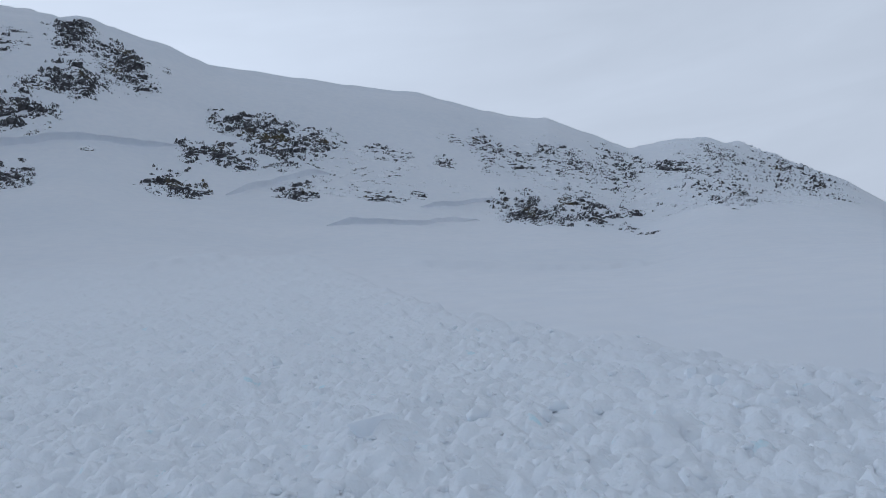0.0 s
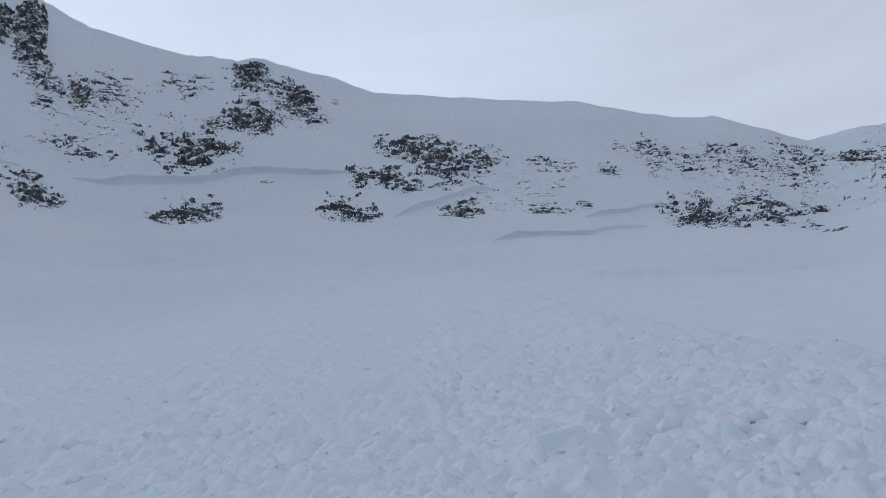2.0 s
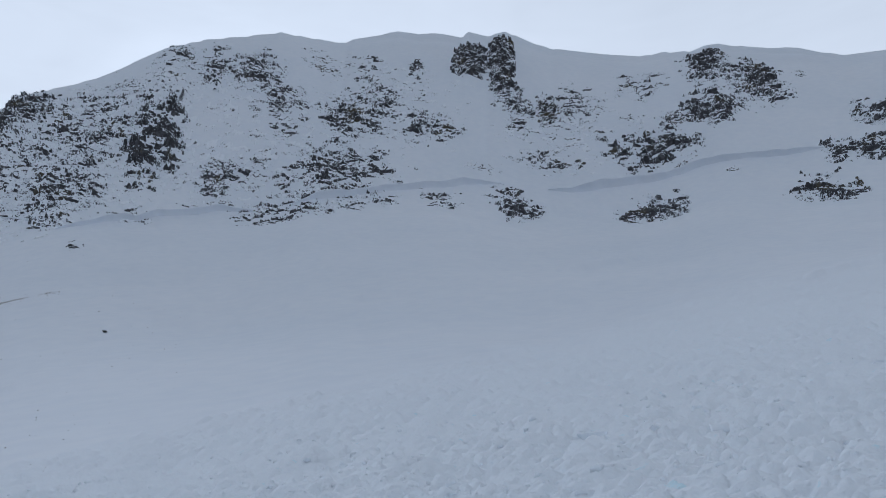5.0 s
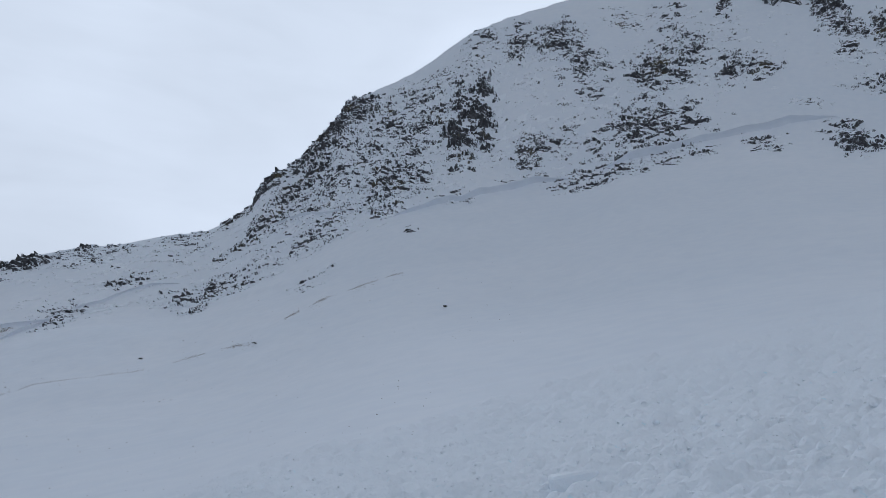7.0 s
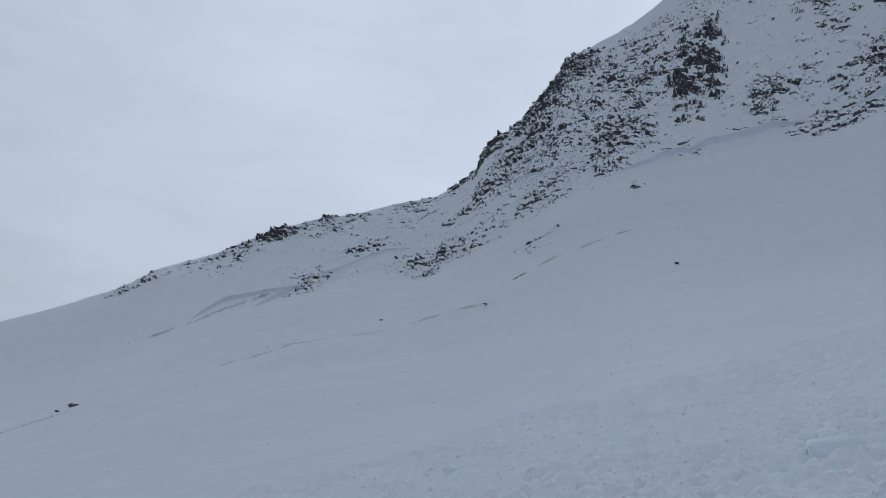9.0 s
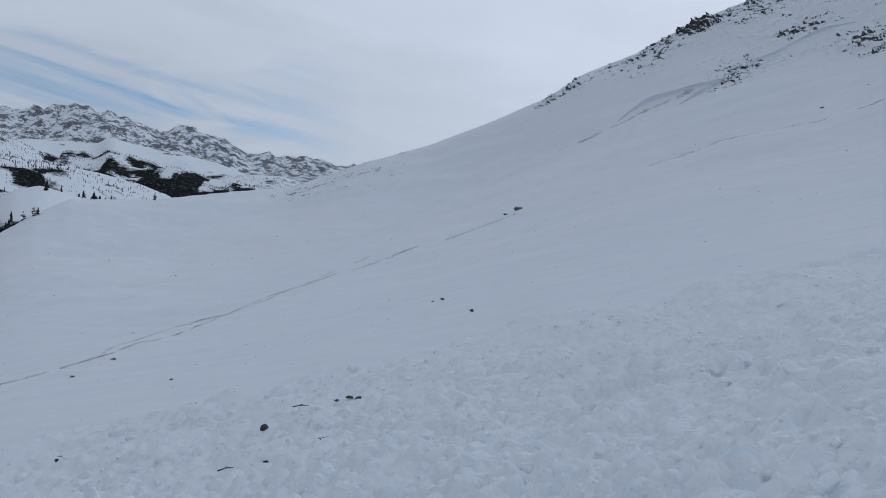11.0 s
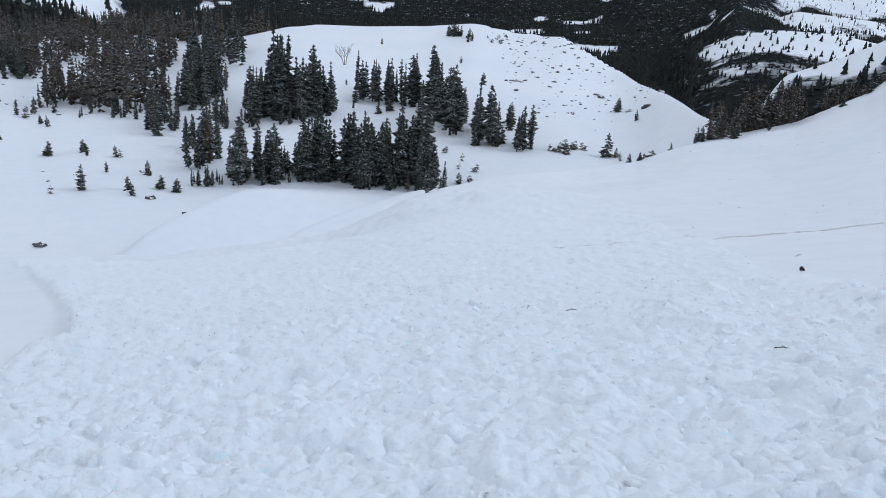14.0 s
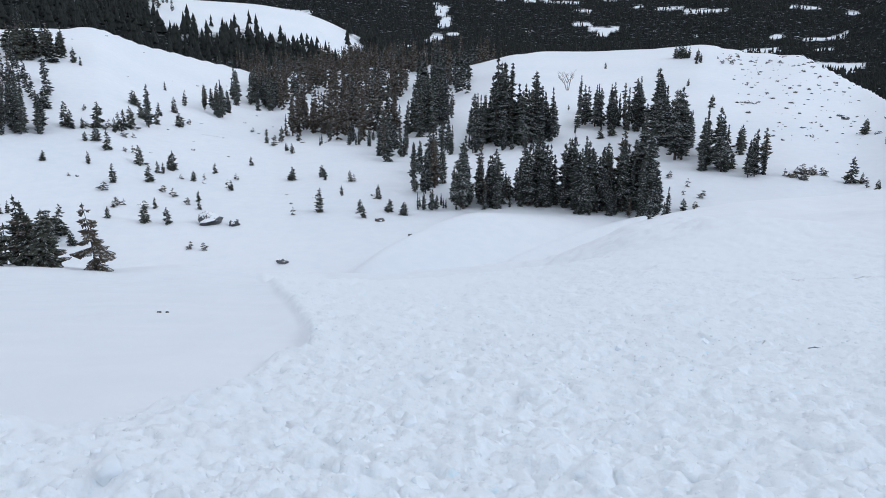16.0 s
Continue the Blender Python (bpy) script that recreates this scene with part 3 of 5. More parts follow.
def woods_mask(x, y):
    """How densely the far slopes are wooded, 0 to 1."""
    r, a = np.hypot(x, y), bearing(x, y)
    shade = fbm(x / 230, y / 230, 4, 131, 0.6)
    wavy = a + 9 * fbm(x / 330, y / 330, 3, 151)
    closed = np.maximum(sstep(144, 151, wavy) * (1 - 0.7 * (1 - sstep(150, 157, a)) * sstep(1000, 1500, r)), (1 - sstep(700, 1150, r)) * sstep(131, 139, wavy))
    dense = sstep(-0.9, -0.6, shade) * (1 - sstep(2300, 3000, r) * sstep(-0.2, 0.3, -shade))
    patchy = np.where(r < 700, sstep(-0.45, -0.1, shade), 0.22 + 0.5 * sstep(-0.05, 0.5, shade) - 0.12 * sstep(3000, 3800, r))
    _, drop = hill_field(x, y, r, a)
    spots = fbm(x / 90, y / 90, 3, 171)
    hollow = sstep(20, 38, drop * np.interp(r, [300, 800, 1400, 1900, 2500], [1.6, 1.0, 0.7, 0.42, 0.42]) + 27 * spots)
    patchy = np.where(r < 300, patchy, np.where(r > 3050, 0.1 + 0.35 * sstep(0.2, 0.6, shade), np.maximum(0.93 * hollow, np.where(r < 600, 0.04, 0.14) + 0.55 * sstep(0.3, 0.65, spots + 0.35 * shade))))
    white = sstep(300, 340, r) * np.where(r > 1500, (1 - sstep(55, 110, drop + 40 * spots)) * (1 - sstep(155, 162, a)), (1 - sstep(8, 20, drop + 8 * spots)) * (1 - sstep(148, 151, a)))
    glades = sstep(0.52, 0.72, fbm(x / 75, y / 75, 3, 177) + 0.25 * shade) * sstep(650, 900, r)
    m = closed * dense * (1 - 0.85 * glades) * (1 - 0.9 * white) + (1 - closed) * patchy
    rb, _ = along(BENCH_T, a)
    start = np.where(a > 146, rb + 18, 230)
    rk, zk = along(BACK_T, a)
    hill = (1 - sstep(40, 110, np.abs(r - rk + 30))) * sstep(185.5, 188.5, a) * (1 - sstep(199.5, 201, a))
    return m * sstep(0, 30, r - start) * (1 - hill) * sstep(112, 116, a)


def build_ground():
    angles = np.concatenate([np.arange(-32, 215, 0.2), np.arange(215, 328, 2.0)])
    radii = [0.6]
    while radii[-1] < 4900:
        r = radii[-1]
        radii.append(r * (1.05 if r < 2.2 else 1.0065 if r < 11 else 1.009 if r < 34 else 1.0125 if r < 70 else 1.0105 if r < 143 else 1.006 if r < 176 else 1.0085 if r < 262 else 1.025 if r < 700 else 1.028))
    radii = np.array(radii)
    aa, rr = np.meshgrid(np.radians(angles), radii)
    x, y = -rr * np.sin(aa), rr * np.cos(aa)
    z = ground_height(x, y)
    n, m = x.shape
    verts = np.concatenate([np.stack([x, y, z], -1).reshape(-1, 3), [[0, 0, float(z[0].mean())]]])
    i, j = np.meshgrid(np.arange(n - 1), np.arange(m), indexing="ij")
    k = (j + 1) % m
    quads = np.stack([i * m + j, (i + 1) * m + j, (i + 1) * m + k, i * m + k], -1).reshape(-1, 4)[:, ::-1]
    centre = n * m
    jj = np.arange(m)
    tris = np.stack([np.full(m, centre), (jj + 1) % m, jj], -1)
    mesh = bpy.data.meshes.new("snow_ground")
    mesh.vertices.add(len(verts))
    mesh.vertices.foreach_set("co", verts.ravel())
    mesh.loops.add(quads.size + tris.size)
    mesh.loops.foreach_set("vertex_index", np.concatenate([quads.ravel(), tris.ravel()]).astype(np.int32))
    mesh.polygons.add(len(quads) + len(tris))
    starts = np.concatenate([np.arange(len(quads)) * 4, len(quads) * 4 + np.arange(len(tris)) * 3])
    mesh.polygons.foreach_set("loop_start", starts.astype(np.int32))
    mesh.update(calc_edges=True)
    mesh.polygons.foreach_set("use_smooth", np.ones(len(mesh.polygons), bool))
    d = mesh.attributes.new("debris", "FLOAT", "POINT")
    dm = np.concatenate([debris_mask(x, y, 0.45, 1.2).ravel(), [1.0]])
    d.data.foreach_set("value", dm.astype(np.float32))
    w = mesh.attributes.new("woods", "FLOAT", "POINT")
    w.data.foreach_set("value", np.concatenate([woods_mask(x, y).ravel(), [0.0]]).astype(np.float32))
    c = mesh.attributes.new("crags", "FLOAT", "POINT")
    c.data.foreach_set("value", np.concatenate([sstep(2900, 3700, rr).ravel(), [0.0]]).astype(np.float32))
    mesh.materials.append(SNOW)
    ob = new("snow_ground", mesh)
    return tagged(ob, "snow-covered mountain bowl with avalanche debris and distant valley", "ground", kind="structure")


ground = build_ground()

# ---- helpers for things ----
def mesh_from(name, verts, faces, mats, smooth=False, index=None):
    me = bpy.data.meshes.new(name)
    me.from_pydata([tuple(v) for v in verts], [], [tuple(f) for f in faces])
    for m in mats:
        me.materials.append(m)
    if index is not None:
        me.polygons.foreach_set("material_index", index)
    if smooth:
        me.polygons.foreach_set("use_smooth", [True] * len(me.polygons))
    me.update()
    return me


def part(name, mesh, parent, label=""):
    ob = new(name, mesh)
    ob.parent = parent
    return tagged(ob, label) if label else ob


def spot(bear, r):
    a = radians(bear)
    return -r * math.sin(a), r * math.cos(a)


def lift(x, y):
    return float(ground_height(np.array([x]), np.array([y]))[0])


# ---- rock of the headwall: bearing, distance, width, depth up the slope, relief, bareness ----
PROW_ROCKS = [
    (76.0, 196.5, 9, 15, 1.5, 0.8), (77.9, 196.5, 10, 16, 1.6, 0.84), (81.2, 197, 8, 13, 1.5, 0.82), (83.2, 198, 6, 10, 1.0, 0.72), (79.6, 199.0, 9, 10, 1.2, 0.6),
    (76.9, 193.4, 17.1, 20.8, 1.6, 0.62), (72.2, 185.9, 28.0, 28.2, 1.6, 0.42), (66.9, 175.8, 11.5, 24.5, 2.8, 0.69), (71.7, 165.6, 12.7, 18.2, 1.7, 0.45),
    (75.7, 171.9, 20.0, 18.8, 1.4, 0.4), (66.3, 203.2, 12.1, 14.0, 1.2, 0.38), (63.5, 198.8, 6.9, 19.0, 1.4, 0.42), (60.7, 198.2, 15.8, 16.0, 1.4, 0.42),
]
PROW_ROCKS_LOW = [
    (61.5, 165.5, 17.3, 12.0, 1.4, 0.42), (53.6, 165.8, 28.2, 22.0, 1.5, 0.5), (58.2, 184.6, 13.2, 21.2, 1.1, 0.34), (52.1, 185.2, 20.0, 21.0, 1.5, 0.42),
    (46.8, 181.6, 15.1, 12.8, 1.5, 0.44), (70.4, 176.9, 13.2, 14.2, 1.4, 0.4), (67.4, 193.5, 31.8, 7.0, 0.8, 0.2),
]
TOWER_ROCKS = [
    (44.0, 209.4, 8.5, 15, 2.6, 0.95), (41.5, 210.1, 6.6, 21, 2.6, 0.95), (41.1, 198.2, 9.1, 6.5, 2.2, 0.7), (52.0, 203.5, 6.6, 13.0, 1.3, 0.5),
    (48.3, 203.5, 4.4, 9.5, 1.6, 0.6), (40.6, 192.0, 10.0, 8.5, 1.5, 0.5), (40.1, 185.9, 7.2, 5.2, 1.2, 0.45), (37.8, 193.6, 6.7, 11.8, 1.6, 0.55),
    (35.4, 198.0, 14.4, 17.5, 1.2, 0.36), (30.8, 208.5, 15.0, 13.5, 1.2, 0.36), (37.6, 175.9, 18.4, 8.2, 1.3, 0.45), (42.5, 169.2, 9.8, 4.5, 1.0, 0.38),
    (55.0, 206.5, 15.8, 12.5, 0.9, 0.28), (31.4, 193.5, 8.3, 5.0, 0.9, 0.25),
]
PEAK_ROCKS = [
    (25.9, 211.9, 12.8, 20.8, 1.5, 0.48), (23.1, 205.1, 17.1, 18.8, 1.5, 0.48), (26.1, 191.8, 19.5, 13.5, 1.9, 0.52), (21.9, 197.4, 13.9, 11.2, 1.6, 0.5),
    (28.4, 190.5, 6.5, 6.5, 1.3, 0.5), (30.3, 179.0, 20.5, 16.0, 2.2, 0.6), (27.2, 178.9, 5.5, 8.2, 1.2, 0.42), (41.0, 158.8, 8.8, 8.0, 1.5, 0.55),
    (39.7, 152.9, 7.9, 15.2, 1.6, 0.55), (30.4, 151.9, 13.0, 19.2, 1.6, 0.5), (19.4, 207.6, 4.4, 3.8, 0.8, 0.4), (24.8, 166.1, 3.8, 2.2, 0.8, 0.5),
]
LEDGE_ROCKS = [
    (57.7, 151.2, 19.1, 12, 1.1, 0.5), (62.8, 157.0, 9.7, 3.0, 0.8, 0.55), (45.6, 155.0, 9.2, 8.0, 1.0, 0.5), (72.0, 152.2, 7.9, 7, 1.1, 0.52),
    (67.3, 152.5, 8.0, 7.0, 1.1, 0.52), (49.9, 155.6, 7.0, 5.5, 0.8, 0.46), (76.3, 158.4, 10.7, 10.2, 1.2, 0.42), (76.5, 152.4, 7.6, 10.8, 1.0, 0.42),
    (70.6, 134.8, 2.2, 6.5, 0.8, 0.55), (52.6, 153.5, 9.1, 7.5, 0.7, 0.28),
]
BAND_ROCKS = [
    (17.5, 173.0, 7.4, 10.0, 1.6, 0.6), (13.6, 190.9, 18.9, 14.2, 1.8, 0.58), (11.3, 183.6, 19.2, 23.2, 2.0, 0.55), (15.0, 173.4, 12.1, 11.8, 1.7, 0.56),
    (8.5, 187.5, 11.8, 15.5, 1.6, 0.5), (18.9, 153.1, 12.0, 21.2, 1.5, 0.55), (10.2, 155.9, 9.2, 16.2, 1.4, 0.48), (3.5, 186.9, 12.1, 11.2, 1.2, 0.36),
    (-0.7, 187.1, 5.2, 7.2, 0.9, 0.6), (4.2, 156.1, 8.5, 17.2, 1.1, 0.4), (1.2, 165.0, 3.6, 7.0, 0.8, 0.66), (-3.8, 203.2, 8.5, 28.0, 1.3, 0.44),
    (-6.2, 201.6, 12.6, 19.2, 1.1, 0.34), (8.9, 168.0, 6.9, 3.5, 0.9, 0.45), (28.9, 152.9, 6.2, 18.8, 1.5, 0.55), (-1.6, 202.0, 9.9, 7.0, 0.8, 0.26),
]
RIDGE_ROCKS = [
    (-9.6, 208.1, 17.5, 23.8, 1.3, 0.42), (-13.3, 214.1, 16.9, 44.8, 1.3, 0.44), (-6.5, 162.0, 14.3, 36.5, 1.7, 0.58), (-10.5, 175.5, 13.9, 24.0, 1.6, 0.55),
    (-14.4, 138.0, 3.6, 14, 0.8, 0.66), (-13.5, 182.4, 6.3, 10.2, 1.2, 0.5), (-17.1, 220.2, 16.1, 15.0, 1.4, 0.5), (-19.8, 209.5, 25.3, 76.5, 1.4, 0.45),
    (-24.6, 242.4, 24.3, 62.2, 1.5, 0.5), (-13.2, 163.6, 4.1, 14.8, 0.7, 0.3), (-14.7, 228.9, 3.4, 8.8, 1.1, 0.7), (-20.3, 235.8, 13.7, 23.0, 1.2, 0.42),
]
SPUR_ROCKS = [
    (97.5, 190.6, 11.2, 19.2, 1.2, 0.42), (95.1, 192, 8.0, 10.0, 2.6, 0.93), (92.1, 199.6, 3.9, 6.8, 1.6, 0.8), (91.7, 192.4, 20.8, 20.2, 1.0, 0.34),
    (89.0, 169.9, 8.9, 10.2, 1.3, 0.46), (83.4, 154.8, 20.7, 15.5, 1.3, 0.42), (77.2, 127.1, 6.2, 11.8, 1.0, 0.38), (92.8, 156.1, 8.6, 15.2, 1.0, 0.35),
    (84.6, 146.9, 5.5, 9.2, 0.9, 0.4), (77.3, 156.5, 13.8, 11.0, 1.1, 0.38), (80.4, 175.0, 19.2, 17.0, 1.3, 0.46), (78.0, 180.8, 23.6, 22.5, 1.6, 0.5),
    (85.9, 190.1, 12.7, 24.2, 1.0, 0.32), (72.0, 160.0, 16.3, 17.5, 1.4, 0.46),
]
EDGE_ROCKS = [
    (103.4, 189.2, 10.6, 17.0, 1.3, 0.5), (92.9, 157.0, 7.5, 12.5, 1.0, 0.36), (98.6, 188.0, 18.1, 22.0, 1.0, 0.3), (113.9, 189.9, 2.6, 7.2, 0.5, 0.4),
    (118.5, 174.8, 23.6, 32.5, 0.45, 0.22),
]
# bolder crags that stand out of the broken slopes
CRAG_ROCKS = [
    (63.4, 195.9, 5.6, 9.8, 1.8, 0.66), (60.7, 197.0, 13.6, 13.5, 1.6, 0.55), (53.4, 183.5, 11.1, 14.0, 1.6, 0.6), (50.6, 189.9, 7.5, 8.2, 1.9, 0.68),
    (48.0, 181.1, 5.8, 9.8, 1.9, 0.68), (58.4, 188.5, 12.1, 11.0, 1.4, 0.55), (54.3, 166.2, 15.0, 13.5, 1.6, 0.6), (75.4, 195.6, 11.3, 16.8, 2.0, 0.68)]
CRAG_ROCKS_LOW = [
    (72.6, 166.0, 8.6, 10.0, 1.9, 0.66), (62.4, 165.4, 8.7, 9.2, 1.5, 0.58), (25.8, 211.6, 8.7, 20.8, 2.2, 0.69), (22.4, 205.4, 9.1, 16.2, 2.2, 0.69),
    (25.1, 188.4, 7.5, 10.8, 1.9, 0.68), (37.9, 192.4, 5.4, 8.8, 1.8, 0.68), (40.3, 192.1, 10.0, 7.2, 1.6, 0.64), (36.4, 195.1, 5.4, 6.8, 1.5, 0.6),
    (70.0, 178.9, 10.8, 8.2, 1.5, 0.6)]

# thin rock scatter between the outcrops
SPARSE_ROCKS = [
    (62.0, 178, 50, 42, 0.8, 0.22), (50.0, 188, 36, 32, 0.8, 0.22), (71.5, 166, 40, 36, 0.8, 0.26), (78.5, 162, 30, 30, 0.8, 0.26), (36.0, 186, 36, 26, 0.7, 0.21), (-11.0, 200, 40, 50, 0.7, 0.24), (-20.0, 215, 40, 70, 0.7, 0.24),
    (6.0, 172, 40, 36, 0.6, 0.20), (88.0, 176, 44, 44, 0.7, 0.23), (68.0, 190, 44, 26, 0.9, 0.26)]


def facets(x, y, scale, seed, fall, sway):
    """Broken blocks: each cell a tilted plane that falls away uphill from a bare lower face, about -1 to 1."""
    x, y = x / scale, y / scale
    xi, yi = np.floor(x).astype(np.int64), np.floor(y).astype(np.int64)
    best, high = np.full(x.shape, 9.0), np.zeros(x.shape)
    for i in (-1, 0, 1):
        for j in (-1, 0, 1):
            h = (xi + i) * 374761393 + (yi + j) * 668265263 + seed * 974634777
            h = (h ^ (h >> 13)) * 1274126177
            h = h ^ (h >> 16)
            u1, u2, u3, u4 = [((h >> s) & 0xFF) / 255.0 for s in (0, 8, 16, 24)]
            dx, dy = x - xi - i - u1, y - yi - j - u2
            d = np.abs(dx) + np.abs(dy) * 0.9 + 0.3 * dx * dx
            nearer = d < best
            best = np.where(nearer, d, best)
            high = np.where(nearer, 1.5 * (u3 - 0.5) - (fall + 0.5 * (u4 - 0.5)) * dy * 1.6 + sway * 4 * (u4 - 0.5) * dx, high)
    return high


def outcrop(bear, r, width, length, relief, bare, seed, name, label, group, mat):
    """A craggy rock rib that breaks through the snow, with ledges that hold snow."""
    a = radians(bear)
    d, s = np.array([-math.sin(a), math.cos(a)]), np.array([math.cos(a), math.sin(a)])
    c = np.array(spot(bear, r))
    step = max(0.23, math.sqrt(width * length * 1.6 / 14000))
    us, vs = np.arange(-0.66 * width, 0.66 * width, step), np.arange(-0.64 * length, 0.64 * length, step * 0.8)
    if len(vs) < 8:
        vs = np.linspace(-0.6 * length, 0.6 * length, 8)
    u, v = np.meshgrid(us, vs)
    x, y = c[0] + s[0] * u + d[0] * v, c[1] + s[1] * u + d[1] * v
    z = ground_height(x, y)
    e = np.array([-3.0, 3.0])
    up = np.array([float(np.diff(base_height(c[0] + e, c[1] + 0 * e))[0]), float(np.diff(base_height(c[0] + 0 * e, c[1] + e))[0])])
    up = up / max(1e-6, np.hypot(*up))
    # across and up the fall line of the slope
    across, rise = (x - c[0]) * up[1] - (y - c[1]) * up[0], (x - c[0]) * up[0] + (y - c[1]) * up[1]
    slant = z * 0.75 + rise * 0.65
    tower = bare > 0.94
    square = 3 if tower else 2
    env = 1.12 - (np.abs(2 * u / width) ** square + np.abs(2 * v / length) ** square) ** (1 / square) + 0.34 * fbm(across / (0.22 * width + 1), slant / (0.22 * width + 1), 3, seed)
    wu = across + 0.7 * fbm(across / 2.5, slant / 2.5, 2, seed + 51)
    ws = slant + 0.7 * fbm(across / 2.5, slant / 2.5, 2, seed + 55)
    lean = math.tan(radians((seed * 37) % 50 - 25))
    h = 0.75 * fbm(across / 5.0, slant / 5.0, 3, seed + 11) + (bare * 2 - 1.08) * 0.75 + 0.95 * (sstep(-0.1, 0.75, env) - 0.72)
    if tower:
        big, small = facets(wu, ws * 0.35, 1.5, seed, 0.15, 0.0), facets(wu, ws * 0.6, 0.8, seed + 3, 0.1, 0.0)
    else:
        big, small = facets(wu + lean * ws, ws, 2.6, seed, 0.42, 0.25), facets(wu - lean * ws, ws * 1.15, 1.05, seed + 3, 0.45, 0.3)
    body = 0.55 * np.clip(h, -1, 1.2) + 0.62 * big + 0.5 * small + 0.10 * fbm(across / 0.6, slant / 0.6, 2, seed + 41) + (0.7 if tower else 0.02)
    show = sstep(-0.05, 0.1, env) * sstep(0.0, 0.12, body)
    out = relief * np.maximum(body, 0) * (0.5 if tower else 0.58) * show - 0.35 * (1 - sstep(0.02, 0.25, show))
    way = np.array([-up[0] * 0.66, -up[1] * 0.66, 0.75])
    x, y, z = x + way[0] * out, y + way[1] * out, z + way[2] * out
    bareness = (np.clip(h, -0.6, 0.9) + 0.35 * np.clip(env - 0.5, -1.0, 0.5)).astype(np.float32).ravel()
    n, m = x.shape
    ox, oy = float(c[0]), float(c[1])
    oz = lift(ox, oy)
    verts = np.stack([x - ox, y - oy, z - oz], -1).reshape(-1, 3)
    i, j = np.meshgrid(np.arange(n - 1), np.arange(m - 1), indexing="ij")
    faces = np.stack([i * m + j, i * m + j + 1, (i + 1) * m + j + 1, (i + 1) * m + j], -1)
    bare_pt = out > -0.22
    keep = bare_pt[:-1, :-1] | bare_pt[1:, :-1] | bare_pt[:-1, 1:] | bare_pt[1:, 1:]
    if keep.sum() < 4:
        return None
    # separate crags
    tag = np.where(keep, np.arange(1, keep.size + 1).reshape(keep.shape), 0)
    while True:
        big = tag.copy()
        big[1:] = np.maximum(big[1:], tag[:-1])
        big[:-1] = np.maximum(big[:-1], tag[1:])
        big[:, 1:] = np.maximum(big[:, 1:], tag[:, :-1])
        big[:, :-1] = np.maximum(big[:, :-1], tag[:, 1:])
        big[~keep] = 0
        if (big == tag).all():
            break
        tag = big
    ids, sizes = np.unique(tag[keep], return_counts=True)
    order = [k for _, k in sorted(zip(sizes, ids), reverse=True) if _ >= 60][:5]
    root = new(name)
    root.location = (ox, oy, oz)
    left = keep.copy()
    pieces = [("crag", tag == k) for k in order]
    for _, mask in pieces:
        left &= ~mask
    if left.any():
        pieces.append(("small_stone_rest", left))
    for piece, mask in pieces:
        f = faces[mask]
        used, inv = np.unique(f, return_inverse=True)
        ob = part(piece, mesh_from(piece, verts[used].tolist(), inv.reshape(-1, 4).tolist(), [mat]), root)
        core = ob.data.attributes.new("core", "FLOAT", "POINT")
        core.data.foreach_set("value", bareness[used])
        if piece == "small_stone_rest":
            tagged(ob, kind="stuff")
    return tagged(root, label, "rock", group)


ROCK_GROUPS = [
    (PROW_ROCKS, "rock_outcrop", "dark broken rock of the headwall prow dusted with snow", "rocks of the headwall prow"),
    (PROW_ROCKS_LOW, "rock_outcrop", "dark broken rock of the headwall prow dusted with snow", "rocks of the headwall prow"),
    (TOWER_ROCKS, "rock_outcrop", "dark snow-streaked rock below the corniced crest", "rocks below the cornice"),
    (PEAK_ROCKS, "rock_outcrop", "brown lichen-stained rock rising out of the snow", "rocks of the small summit"),
    (LEDGE_ROCKS, "rock_ledge", "low dark rock ledge along the foot of the cliffs", "ledges at the foot of the cliffs"),
    (BAND_ROCKS, "rock_outcrop", "grey snow-dusted rock band on the open headwall", "rock bands of the headwall"),
    (RIDGE_ROCKS, "rock_outcrop", "grey snow-dusted rock ribs under the far rounded crest", "rocks of the far crest"),
    (SPUR_ROCKS, "rock_outcrop", "dark weathered rock on the snowy spur", "rocks of the spur"),
    (CRAG_ROCKS, "rock_crag", "jutting dark crag with snow on its ledges", "crags of the headwall"),
    (CRAG_ROCKS_LOW, "rock_crag", "jutting dark crag with snow on its ledges", "crags of the headwall"),
    (SPARSE_ROCKS, "rock_scatter", "scattered dark stones showing through the snow", "stone scatter of the headwall"),
    (EDGE_ROCKS, "rock_outcrop", "low rocks along the snowy skyline edge", "rocks of the skyline edge"),
]
count = 0


